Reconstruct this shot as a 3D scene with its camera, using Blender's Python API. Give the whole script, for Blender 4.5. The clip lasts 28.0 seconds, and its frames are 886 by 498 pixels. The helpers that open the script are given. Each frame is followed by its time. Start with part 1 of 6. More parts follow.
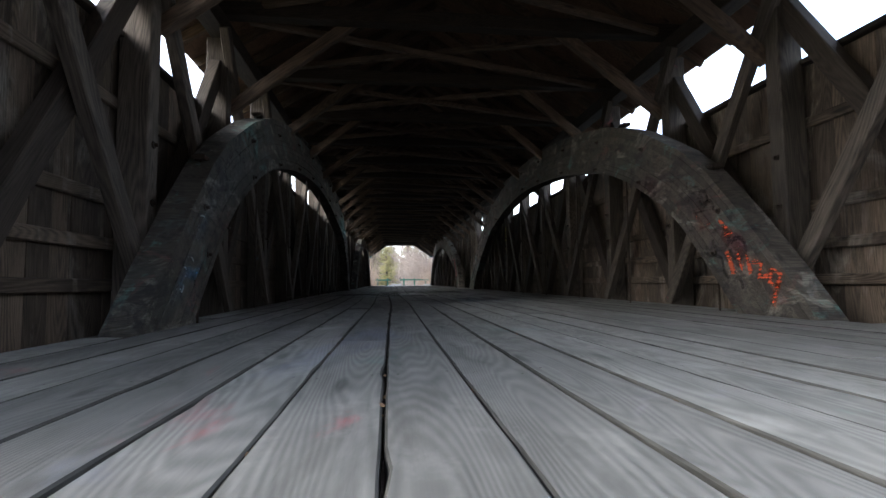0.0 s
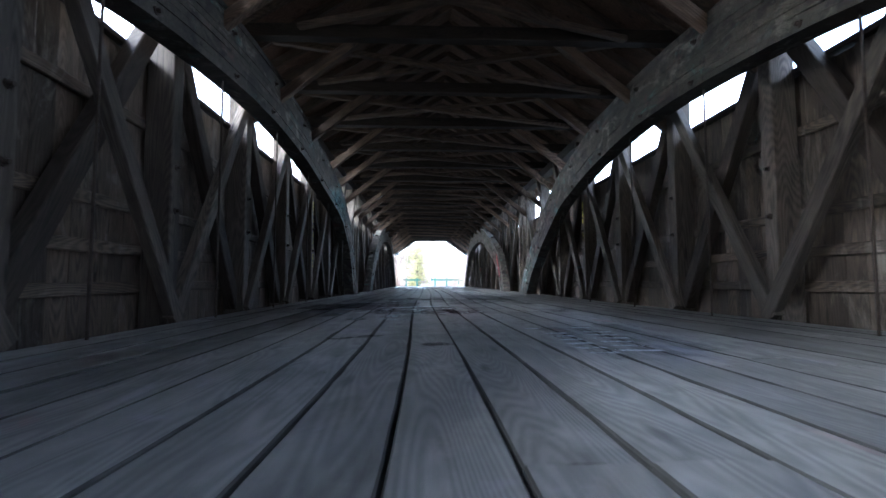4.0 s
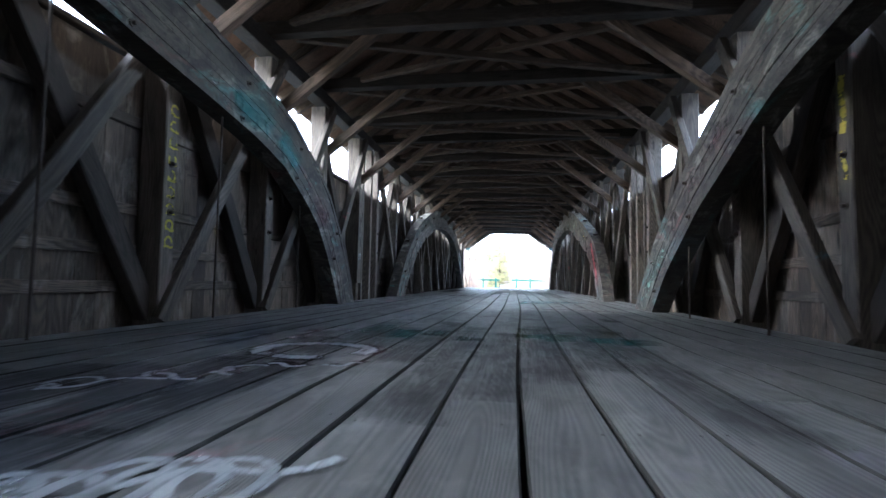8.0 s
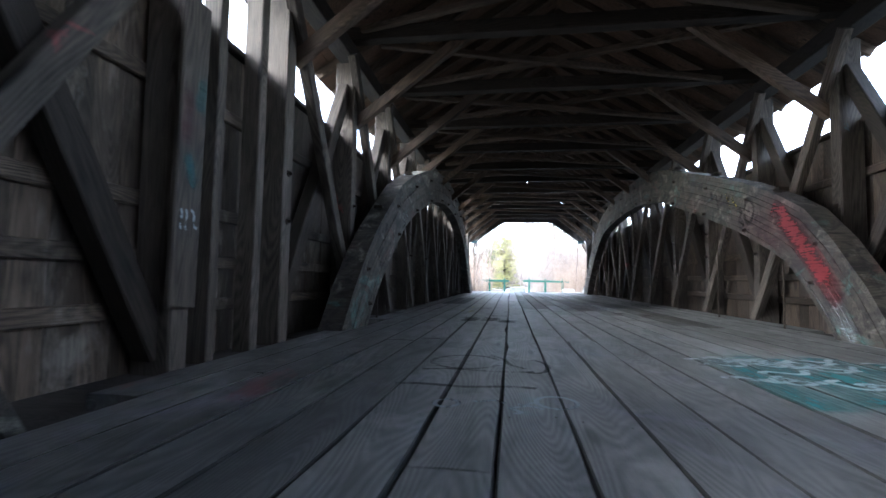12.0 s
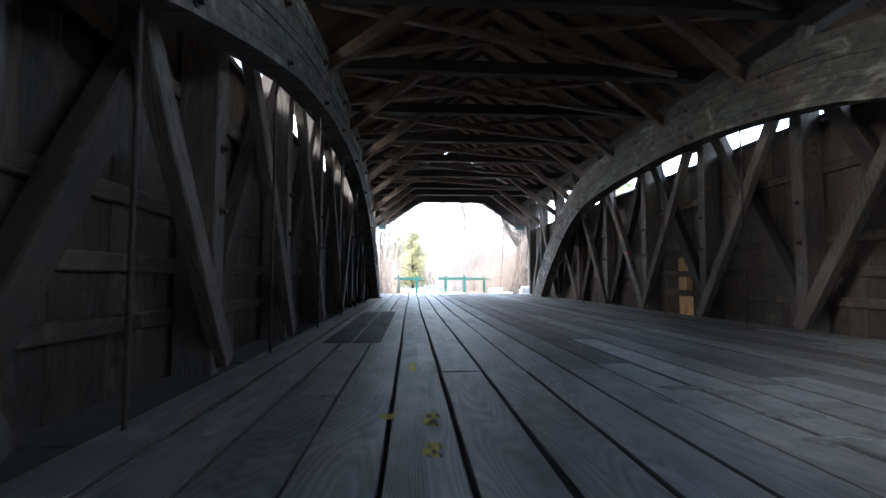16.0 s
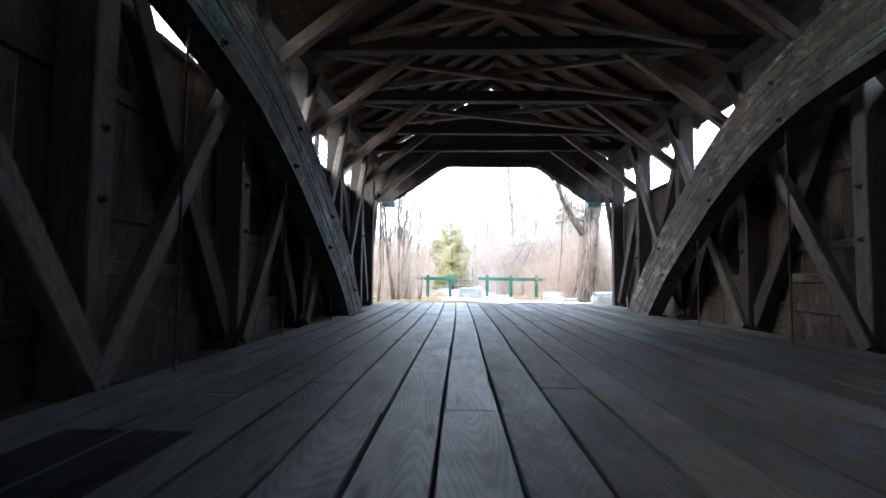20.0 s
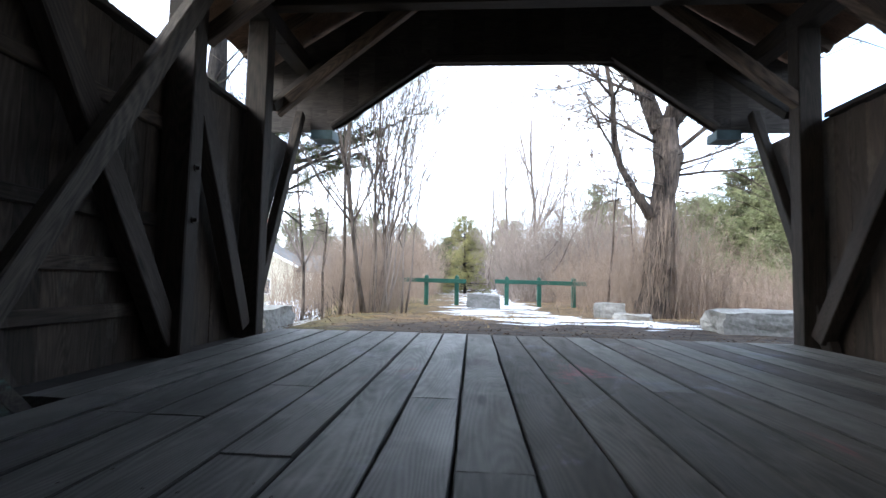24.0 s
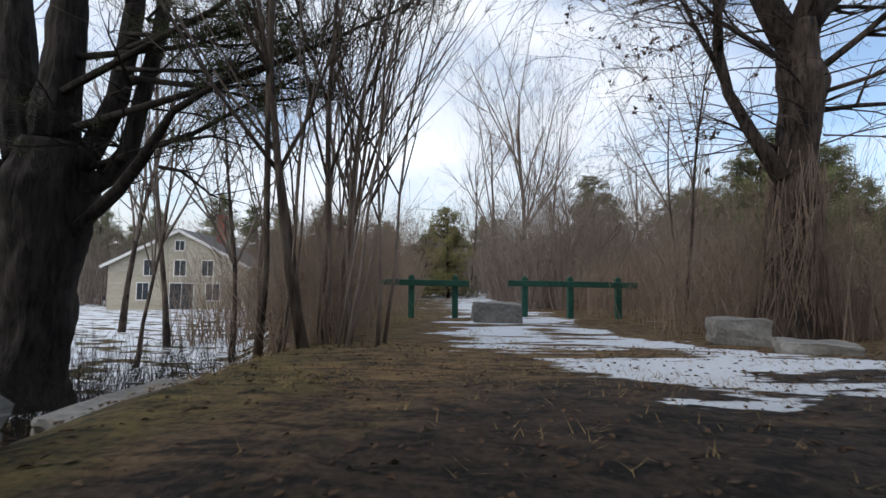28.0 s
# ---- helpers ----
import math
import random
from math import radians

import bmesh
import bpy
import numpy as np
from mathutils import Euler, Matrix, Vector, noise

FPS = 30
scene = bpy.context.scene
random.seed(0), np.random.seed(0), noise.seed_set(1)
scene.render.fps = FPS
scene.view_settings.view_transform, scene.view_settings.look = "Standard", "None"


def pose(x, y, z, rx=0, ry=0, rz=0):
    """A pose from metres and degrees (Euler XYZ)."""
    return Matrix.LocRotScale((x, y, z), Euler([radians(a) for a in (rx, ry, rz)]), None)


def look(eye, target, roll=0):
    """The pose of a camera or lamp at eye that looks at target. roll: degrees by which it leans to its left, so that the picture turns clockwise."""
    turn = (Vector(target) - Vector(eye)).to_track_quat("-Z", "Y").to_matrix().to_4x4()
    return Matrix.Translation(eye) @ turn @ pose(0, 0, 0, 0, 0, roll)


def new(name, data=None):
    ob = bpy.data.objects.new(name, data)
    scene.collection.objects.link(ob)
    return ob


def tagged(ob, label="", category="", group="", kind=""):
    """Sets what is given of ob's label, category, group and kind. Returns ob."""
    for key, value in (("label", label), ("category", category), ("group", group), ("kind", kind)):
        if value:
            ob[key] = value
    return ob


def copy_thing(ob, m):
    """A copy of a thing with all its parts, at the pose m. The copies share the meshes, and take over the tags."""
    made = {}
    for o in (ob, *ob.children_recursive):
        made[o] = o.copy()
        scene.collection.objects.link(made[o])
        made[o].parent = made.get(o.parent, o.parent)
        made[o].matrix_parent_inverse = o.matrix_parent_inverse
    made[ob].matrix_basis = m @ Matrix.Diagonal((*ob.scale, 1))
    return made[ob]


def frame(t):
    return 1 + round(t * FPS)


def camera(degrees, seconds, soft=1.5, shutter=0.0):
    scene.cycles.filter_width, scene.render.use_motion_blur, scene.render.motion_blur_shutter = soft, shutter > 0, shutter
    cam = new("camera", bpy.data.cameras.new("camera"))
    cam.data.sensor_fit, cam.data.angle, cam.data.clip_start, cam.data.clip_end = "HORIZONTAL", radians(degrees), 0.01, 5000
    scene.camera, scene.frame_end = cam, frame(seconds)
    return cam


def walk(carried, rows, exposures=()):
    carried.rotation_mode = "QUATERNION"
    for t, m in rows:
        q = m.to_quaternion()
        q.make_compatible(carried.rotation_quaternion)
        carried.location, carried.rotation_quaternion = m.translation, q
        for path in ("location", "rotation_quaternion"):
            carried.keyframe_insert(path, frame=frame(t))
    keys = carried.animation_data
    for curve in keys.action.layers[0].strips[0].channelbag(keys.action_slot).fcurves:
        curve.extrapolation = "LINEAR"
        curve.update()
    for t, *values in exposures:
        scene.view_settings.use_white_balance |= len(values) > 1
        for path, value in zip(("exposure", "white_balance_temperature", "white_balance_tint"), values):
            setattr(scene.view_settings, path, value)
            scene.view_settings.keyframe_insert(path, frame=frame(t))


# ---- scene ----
cam = camera(84.6, 28.0, shutter=0.28)
PATH = [
    (0, (-0.943, 0.175, 0.35), (-0.731, 2.159, 0.483), -0.5),
    (0.5, (-0.966, 0.573, 0.359), (-0.753, 2.557, 0.495), -0.6),
    (1, (-1.009, 1.168, 0.37), (-0.796, 3.152, 0.506), -0.6),
    (1.5, (-1.017, 1.872, 0.346), (-0.803, 3.856, 0.483), -0.7),
    (2, (-1.006, 2.657, 0.323), (-0.794, 4.642, 0.457), -0.6),
    (2.5, (-1.01, 3.509, 0.315), (-0.799, 5.494, 0.448), -0.7),
    (4.5, (-0.439, 6.721, 0.413), (-0.394, 8.716, 0.546), 0.2),
    (5, (-0.363, 7.508, 0.42), (-0.326, 9.503, 0.551), 0.3),
    (5.5, (-0.177, 8.296, 0.436), (-0.255, 10.29, 0.566), 0.8),
    (6, (0.013, 9.142, 0.454), (-0.183, 11.128, 0.584), 1.2),
    (6.5, (0.167, 10.004, 0.466), (-0.065, 11.987, 0.594), 1.4),
    (7, (0.228, 10.788, 0.465), (-0.015, 12.769, 0.592), 1.0),
    (7.5, (0.334, 11.646, 0.459), (0.072, 13.625, 0.591), 0.5),
    (8, (0.37, 12.607, 0.45), (0.081, 14.582, 0.579), 1.0),
    (8.5, (0.369, 13.639, 0.464), (0.065, 15.611, 0.597), 0.3),
    (9, (0.315, 14.619, 0.502), (-0.005, 16.589, 0.626), 0.8),
    (9.5, (0.151, 15.533, 0.483), (-0.178, 17.502, 0.612), 0.4),
    (10, (0.01, 16.497, 0.47), (-0.328, 18.464, 0.599), 0.6),
    (10.5, (-0.167, 17.458, 0.447), (-0.514, 19.424, 0.573), 0.9),
    (11, (-0.345, 18.402, 0.435), (-0.703, 20.365, 0.564), 0.8),
    (11.5, (-0.568, 19.303, 0.52), (-0.906, 21.27, 0.653), 0.6),
    (12, (-0.901, 20.165, 0.572), (-1.176, 22.142, 0.699), 0.9),
    (12.5, (-1.236, 21.096, 0.541), (-1.196, 23.092, 0.668), 0.3),
    (14.5, (-1.776, 24.593, 0.641), (-1.631, 26.585, 0.758), -0.5),
    (15, (-1.826, 25.474, 0.592), (-1.672, 27.464, 0.72), 0.1),
    (15.5, (-1.794, 26.322, 0.626), (-1.639, 28.312, 0.747), 0.0),
    (16, (-1.691, 27.156, 0.615), (-1.565, 29.149, 0.735), 0.1),
    (16.5, (-1.607, 27.938, 0.607), (-1.513, 29.932, 0.728), 0.1),
    (17, (-1.511, 28.733, 0.612), (-1.458, 30.729, 0.734), 0.3),
    (17.5, (-1.469, 29.59, 0.615), (-1.426, 31.586, 0.737), 0.3),
    (18, (-1.429, 30.456, 0.629), (-1.39, 32.453, 0.749), 0.4),
    (18.5, (-1.342, 31.347, 0.613), (-1.309, 33.343, 0.737), 0.3),
    (19, (-1.2, 32.27, 0.625), (-1.167, 34.266, 0.748), 0.5),
    (19.5, (-1.006, 33.168, 0.638), (-1.052, 35.163, 0.758), 1.0),
    (20, (-0.881, 34.051, 0.665), (-0.95, 36.046, 0.78), 0.6),
    (20.5, (-0.729, 34.909, 0.672), (-0.809, 36.903, 0.788), 0.7),
    (21, (-0.628, 35.807, 0.698), (-0.711, 37.802, 0.812), 0.7),
    (21.5, (-0.54, 36.739, 0.703), (-0.629, 38.733, 0.82), 0.5),
    (23.5, (-0.436, 40.225, 0.672), (-0.575, 42.216, 0.794), 1.3),
    (24, (-0.592, 41.008, 0.646), (-0.732, 42.999, 0.769), 1.3),
    (24.5, (-0.78, 41.764, 0.633), (-0.923, 43.754, 0.759), 1.0),
    (25, (-0.974, 42.487, 0.628), (-1.115, 44.478, 0.755), 1.1),
    (25.5, (-1.141, 43.302, 0.612), (-1.205, 45.296, 0.741), 0.9),
    (26, (-1.258, 43.978, 0.613), (-1.306, 45.973, 0.741), 0.9),
    (26.5, (-1.394, 44.64, 0.629), (-1.434, 46.635, 0.754), 0.8),
    (27, (-1.513, 45.342, 0.665), (-1.543, 47.339, 0.787), 0.7),
    (27.5, (-1.557, 46.104, 0.626), (-1.584, 48.1, 0.755), 0.7),
    (28, (-1.561, 46.929, 0.601), (-1.586, 48.924, 0.737), 0.7),
]
walk(cam, [(t, look(eye, target, roll)) for t, eye, target, roll in PATH], [(0, 2.2, 6100, 7), (1, 2.45, 5800, 7), (2, 2.5, 5450, 10), (5, 4.45, 5200, 6), (7, 4.42, 5250, 6), (9, 4.22, 5270, 6), (10.5, 4.0, 5330, 6), (12, 3.6, 5450, 6), (15, 3.55, 5550, 6), (16, 3.68, 5530, 6), (17, 3.62, 5530, 5), (20, 3.25, 5650, 5), (23.5, 2.1, 5800, 6), (24.5, 1.6, 5900, 7), (25.5, 0.77, 6150, 7), (26.5, 0.2, 6350, 7), (28, -0.3, 6350, 9)])

# ---------------- world, sun ----------------
world = bpy.data.worlds.new("sky")
scene.world = world
world.use_nodes = True
wn = world.node_tree.nodes
sky = wn.new("ShaderNodeTexSky")
sky.sky_type = "NISHITA"
sky.sun_disc = False
sky.sun_elevation, sky.sun_rotation = radians(31), radians(250)
sky.air_density, sky.dust_density, sky.ozone_density = 1.0, 3.0, 1.0
wtc = wn.new("ShaderNodeTexCoord")
wmap = wn.new("ShaderNodeMapping")
wmap.inputs["Scale"].default_value = (1.0, 1.0, 2.6)
wcl = wn.new("ShaderNodeTexNoise")
wcl.inputs["Scale"].default_value = 2.2
wcl.inputs["Detail"].default_value = 7
wramp = wn.new("ShaderNodeValToRGB")
wramp.color_ramp.elements[0].position, wramp.color_ramp.elements[1].position = 0.30, 0.64
wmix = wn.new("ShaderNodeMixRGB")
wmix.inputs["Color2"].default_value = (9.5, 9.8, 10.4, 1)
wl = world.node_tree.links
wl.new(wtc.outputs["Generated"], wmap.inputs["Vector"])
wl.new(wmap.outputs["Vector"], wcl.inputs["Vector"])
wl.new(wcl.outputs["Fac"], wramp.inputs["Fac"])
wl.new(wramp.outputs["Color"], wmix.inputs["Fac"])
wgain = wn.new("ShaderNodeMixRGB")
wgain.blend_type = "MULTIPLY"
wgain.inputs["Fac"].default_value = 1.0
wgain.inputs["Color2"].default_value = (1.9, 1.9, 1.9, 1)
wl.new(sky.outputs["Color"], wgain.inputs["Color1"])
wl.new(wgain.outputs["Color"], wmix.inputs["Color1"])
wl.new(wmix.outputs["Color"], wn["Background"].inputs["Color"])
wn["Background"].inputs["Strength"].default_value = 0.147
sun = new("sun", bpy.data.lights.new("sun", "SUN"))
sun.data.energy, sun.data.angle, sun.data.color = 1.5, radians(25), (1.0, 0.95, 0.88)
sun.matrix_world = pose(0, 0, 30, 0, -59, 20)

# ---------------- materials ----------------
def nodes_of(name, rough=0.8, metal=0.0):
    m = bpy.data.materials.new(name)
    m.use_nodes = True
    nt = m.node_tree
    b = nt.nodes["Principled BSDF"]
    b.inputs["Roughness"].default_value, b.inputs["Metallic"].default_value = rough, metal
    b.inputs["Specular IOR Level"].default_value = 0.3
    return m, nt, b


def tex(nt, kind, vec, **vals):
    n = nt.nodes.new("ShaderNodeTex" + kind)
    for k, v in vals.items():
        n.inputs[k].default_value = v
    nt.links.new(vec, n.inputs["Vector"])
    return n


def ramp(nt, fac, *stops):
    r = nt.nodes.new("ShaderNodeValToRGB")
    e = r.color_ramp.elements
    while len(e) < len(stops):
        e.new(0.5)
    for el, (p, c) in zip(e, stops):
        el.position, el.color = p, (*c, 1) if len(c) == 3 else c
    nt.links.new(fac, r.inputs["Fac"])
    return r.outputs["Color"]


def mix(nt, fac, a, b, kind="MIX"):
    n = nt.nodes.new("ShaderNodeMixRGB")
    n.blend_type = kind
    for sock, val in zip(n.inputs, (fac, a, b)):
        if hasattr(val, "is_linked"):
            nt.links.new(val, sock)
        elif sock.name == "Fac":
            sock.default_value = val
        else:
            sock.default_value = (*val, 1)
    return n.outputs["Color"]


def mapped(nt, vec, scale):
    n = nt.nodes.new("ShaderNodeMapping")
    n.inputs["Scale"].default_value = scale
    nt.links.new(vec, n.inputs["Vector"])
    return n.outputs["Vector"]


def local(nt, spread=7.0):
    """Object coordinates shifted by a random amount for each piece."""
    tc, oi = nt.nodes.new("ShaderNodeTexCoord"), nt.nodes.new("ShaderNodeObjectInfo")
    add, mul = nt.nodes.new("ShaderNodeVectorMath"), nt.nodes.new("ShaderNodeVectorMath")
    mul.operation, add.operation = "SCALE", "ADD"
    mul.inputs[0].default_value = (spread, spread * 3.7, spread * 5.3)
    nt.links.new(oi.outputs["Random"], mul.inputs["Scale"])
    nt.links.new(tc.outputs["Object"], add.inputs[0])
    nt.links.new(mul.outputs[0], add.inputs[1])
    return add.outputs[0], oi.outputs["Random"], tc


def world_pos(nt):
    return nt.nodes.new("ShaderNodeNewGeometry").outputs["Position"]


def bump(nt, b, height, strength=0.4, dist=0.01):
    n = nt.nodes.new("ShaderNodeBump")
    n.inputs["Strength"].default_value, n.inputs["Distance"].default_value = strength, dist
    nt.links.new(height, n.inputs["Height"])
    nt.links.new(n.outputs["Normal"], b.inputs["Normal"])


def wood(name, dark, light, stain=(0.05, 0.045, 0.04), stain_amt=0.5, rings=0.35, vary=0.35, rough=0.85, bumps=0.5, paint=(), blot=0.0, soft=0.0):
    """Weathered timber; the grain runs along the piece's local X."""
    m, nt, b = nodes_of(name, rough)
    v, rnd, _ = local(nt)
    fine = tex(nt, "Noise", mapped(nt, v, (4.0, 105, 105)), Scale=1.0, Detail=6.0, Roughness=0.7)
    broad = tex(nt, "Noise", mapped(nt, v, (2.2, 8, 8)), Scale=1.0, Detail=7.0, Roughness=0.62, Distortion=0.5)
    field = tex(nt, "Noise", mapped(nt, v, (0.30, 2.6, 2.6)), Scale=1.0, Detail=1.5, Roughness=0.4)
    mul, sin = nt.nodes.new("ShaderNodeMath"), nt.nodes.new("ShaderNodeMath")
    mul.operation, sin.operation = "MULTIPLY", "SINE"
    mul.inputs[1].default_value = 340.0
    nt.links.new(field.outputs["Fac"], mul.inputs[0])
    nt.links.new(mul.outputs[0], sin.inputs[0])
    wave = nt.nodes.new("ShaderNodeMapRange")
    wave.inputs["From Min"].default_value, wave.inputs["To Min"].default_value, wave.inputs["To Max"].default_value = -1.0, 0.2, 0.85
    nt.links.new(sin.outputs[0], wave.inputs["Value"])
    g = mix(nt, rings, fine.outputs["Fac"], wave.outputs["Result"])
    g = mix(nt, 0.35, g, broad.outputs["Fac"])
    col = ramp(nt, g, (0.33 - soft, dark), (0.63 + soft, light))
    knot = tex(nt, "Voronoi", mapped(nt, v, (0.85, 4.2, 4.2)), Scale=1.0)
    km = ramp(nt, knot.outputs["Distance"], (0.06, (0.85, 0.85, 0.85)), (0.13, (0, 0, 0)))
    col = mix(nt, km, col, tuple(0.7 * c for c in dark))
    big = tex(nt, "Noise", mapped(nt, world_pos(nt), (1.1, 0.7, 0.9)), Scale=1.0, Detail=5.0, Roughness=0.6)
    sm = ramp(nt, big.outputs["Fac"], (0.5, (0, 0, 0)), (0.72, (stain_amt,) * 3))
    col = mix(nt, sm, col, stain)
    if blot:
        # worn and damp blotches, drawn out along the boards
        b1 = tex(nt, "Noise", mapped(nt, v, (1.6, 6.0, 6.0)), Scale=1.0, Detail=6.0, Roughness=0.6, Distortion=0.6)
        col = mix(nt, ramp(nt, b1.outputs["Fac"], (0.52, (0, 0, 0)), (0.66, (blot,) * 3)), col, tuple(0.35 * c for c in light))
        b2 = tex(nt, "Noise", mapped(nt, v, (2.4, 3.0, 9.0)), Scale=1.0, Detail=5.0, Roughness=0.7)
        col = mix(nt, ramp(nt, b2.outputs["Fac"], (0.55, (0, 0, 0)), (0.7, (blot * 0.7,) * 3)), col, tuple(min(1.0, 1.5 * c) for c in light))
        rr = mix(nt, 0.5, b1.outputs["Fac"], fine.outputs["Fac"])
        nt.links.new(ramp(nt, rr, (0.3, (rough - 0.17,) * 3), (0.65, (rough + 0.16,) * 3)), b.inputs["Roughness"])
    val = nt.nodes.new("ShaderNodeHueSaturation")
    mr = nt.nodes.new("ShaderNodeMapRange")
    mr.inputs["To Min"].default_value, mr.inputs["To Max"].default_value = 1 - vary, 1 + vary
    nt.links.new(rnd, mr.inputs["Value"])
    nt.links.new(mr.outputs["Result"], val.inputs["Value"])
    nt.links.new(col, val.inputs["Color"])
    col = val.outputs["Color"]
    for i, (colour, scale, lo, hi, amt) in enumerate(paint):
        off = nt.nodes.new("ShaderNodeVectorMath")
        off.inputs[1].default_value = (13.7 * (i + 1), 5.1 * i, 3.3 * i)
        nt.links.new(mapped(nt, world_pos(nt), scale), off.inputs[0])
        pn = tex(nt, "Noise", off.outputs[0], Scale=1.0, Detail=8.0, Roughness=0.68, Distortion=0.8)
        pm = ramp(nt, pn.outputs["Fac"], (lo, (0, 0, 0)), (hi, (amt,) * 3))
        pm = mix(nt, 0.75, pm, ramp(nt, fine.outputs["Fac"], (0.35, (0, 0, 0)), (0.55, (1, 1, 1))), "MULTIPLY")
        col = mix(nt, pm, col, colour)
    nt.links.new(col, b.inputs["Base Color"])
    bump(nt, b, g, bumps, 0.004)
    return m


def speckled(name, a, c, scale=6.0, rough=0.9, bumps=0.4, dist=0.02, metal=0.0):
    m, nt, b = nodes_of(name, rough, metal)
    v, rnd, _ = local(nt)
    n1 = tex(nt, "Noise", v, Scale=scale, Detail=8.0, Roughness=0.65)
    n2 = tex(nt, "Noise", v, Scale=scale * 0.17, Detail=3.0)
    f = mix(nt, 0.4, n1.outputs["Fac"], n2.outputs["Fac"])
    nt.links.new(ramp(nt, f, (0.32, a), (0.66, c)), b.inputs["Base Color"])
    bump(nt, b, n1.outputs["Fac"], bumps, dist)
    return m


DECK_PAINT = (((0.13, 0.15, 0.26), (0.9, 0.5, 1), 0.60, 0.70, 0.3), ((0.32, 0.05, 0.07), (1.1, 0.6, 1), 0.63, 0.70, 0.45),
              ((0.05, 0.24, 0.22), (0.7, 0.45, 1), 0.63, 0.72, 0.4), ((0.35, 0.30, 0.45), (1.3, 0.9, 1), 0.60, 0.7, 0.25))
M_DECK = wood("deck_wood", (0.044, 0.0432, 0.0412), (0.205, 0.1995, 0.187), (0.042, 0.0412, 0.0395), 0.6, 0.33, 0.24, 0.58, 0.6, DECK_PAINT, 0.55, 0.06)
M_DECK.node_tree.nodes["Principled BSDF"].inputs["Specular IOR Level"].default_value = 0.5
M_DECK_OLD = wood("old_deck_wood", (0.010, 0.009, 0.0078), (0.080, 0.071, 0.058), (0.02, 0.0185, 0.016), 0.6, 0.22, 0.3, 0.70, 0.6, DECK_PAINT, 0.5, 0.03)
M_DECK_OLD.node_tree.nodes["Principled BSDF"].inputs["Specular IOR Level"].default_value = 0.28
M_DECK_MID = wood("greyed_deck_wood", (0.022, 0.0207, 0.0187), (0.128, 0.120, 0.106), (0.03, 0.0285, 0.025), 0.6, 0.22, 0.2, 0.63, 0.55, DECK_PAINT, 0.5, 0.04)
# darker wood for plank bevels and sides, so the gaps show as dark lines
M_DECK_EDGE = wood("dark_deck_edge", (0.012, 0.011, 0.010), (0.075, 0.072, 0.066), (0.02, 0.02, 0.02), 0.5, 0.1, 0.2)
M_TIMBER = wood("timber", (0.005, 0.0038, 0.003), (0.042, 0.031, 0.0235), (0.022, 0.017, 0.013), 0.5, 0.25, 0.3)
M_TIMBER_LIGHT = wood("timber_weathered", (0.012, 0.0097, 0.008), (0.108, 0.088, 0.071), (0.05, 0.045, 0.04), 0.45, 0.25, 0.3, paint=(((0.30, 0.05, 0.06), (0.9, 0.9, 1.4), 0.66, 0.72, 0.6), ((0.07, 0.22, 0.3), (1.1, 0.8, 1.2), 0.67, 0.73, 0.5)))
M_ARCH = wood("arch_wood", (0.009, 0.0078, 0.0065), (0.090, 0.077, 0.064), (0.035, 0.03, 0.03), 0.55, 0.2, 0.25, paint=(((0.10, 0.17, 0.20), (0.8, 0.55, 0.9), 0.57, 0.68, 0.32), ((0.25, 0.05, 0.06), (0.7, 0.5, 1.2), 0.62, 0.70, 0.15), ((0.03, 0.034, 0.03), (1.2, 0.9, 1.6), 0.52, 0.60, 0.6), ((0.28, 0.27, 0.23), (3.5, 1.8, 3.5), 0.55, 0.65, 0.58), ((0.20, 0.05, 0.05), (2.6, 1.4, 2.8), 0.60, 0.70, 0.35), ((0.10, 0.26, 0.24), (2.2, 1.2, 2.4), 0.58, 0.68, 0.5), ((0.010, 0.009, 0.011), (4.0, 2.5, 4.5), 0.51, 0.60, 0.8)))
M_SIDING = wood("siding_board", (0.008, 0.006, 0.0046), (0.110, 0.082, 0.060), (0.024, 0.019, 0.015), 0.55, 0.25, 0.45, paint=(((0.25, 0.225, 0.195), (2.5, 2.5, 0.9), 0.535, 0.66, 0.6), ((0.02, 0.016, 0.013), (1.6, 1.6, 0.7), 0.55, 0.68, 0.6)))
# darkened copy of M_SIDING, set by the brightness of the north walls
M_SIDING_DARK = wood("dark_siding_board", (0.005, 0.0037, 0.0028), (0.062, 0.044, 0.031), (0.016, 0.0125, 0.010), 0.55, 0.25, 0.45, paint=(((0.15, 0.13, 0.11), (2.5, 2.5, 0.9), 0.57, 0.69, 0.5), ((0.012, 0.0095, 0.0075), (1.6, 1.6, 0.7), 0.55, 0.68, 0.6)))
M_NEWBOARD = wood("new_board", (0.24, 0.13, 0.045), (0.40, 0.25, 0.10), (0.2, 0.11, 0.04), 0.3, 0.4, 0.15)
M_ROOF = wood("roof_board", (0.024, 0.0135, 0.009), (0.135, 0.080, 0.052), (0.02, 0.015, 0.012), 0.5, 0.25, 0.3)
M_RAFTER = wood("rafter_wood", (0.016, 0.0112, 0.0082), (0.13, 0.09, 0.064), (0.02, 0.016, 0.013), 0.5, 0.25, 0.35)
M_FACADE = wood("portal_board", (0.02, 0.017, 0.015), (0.075, 0.063, 0.056), (0.02, 0.02, 0.02), 0.5, 0.25, 0.25)
M_TRIM = speckled("blue_green_trim", (0.02, 0.04, 0.046), (0.05, 0.088, 0.098), 9, 0.6, 0.2)
M_IRON = speckled("rusty_iron", (0.02, 0.016, 0.014), (0.06, 0.045, 0.035), 30, 0.65, 0.4, 0.003, 0.6)
M_GREEN = speckled("green_paint", (0.01, 0.048, 0.033), (0.028, 0.105, 0.074), 12, 0.55, 0.3, 0.004)
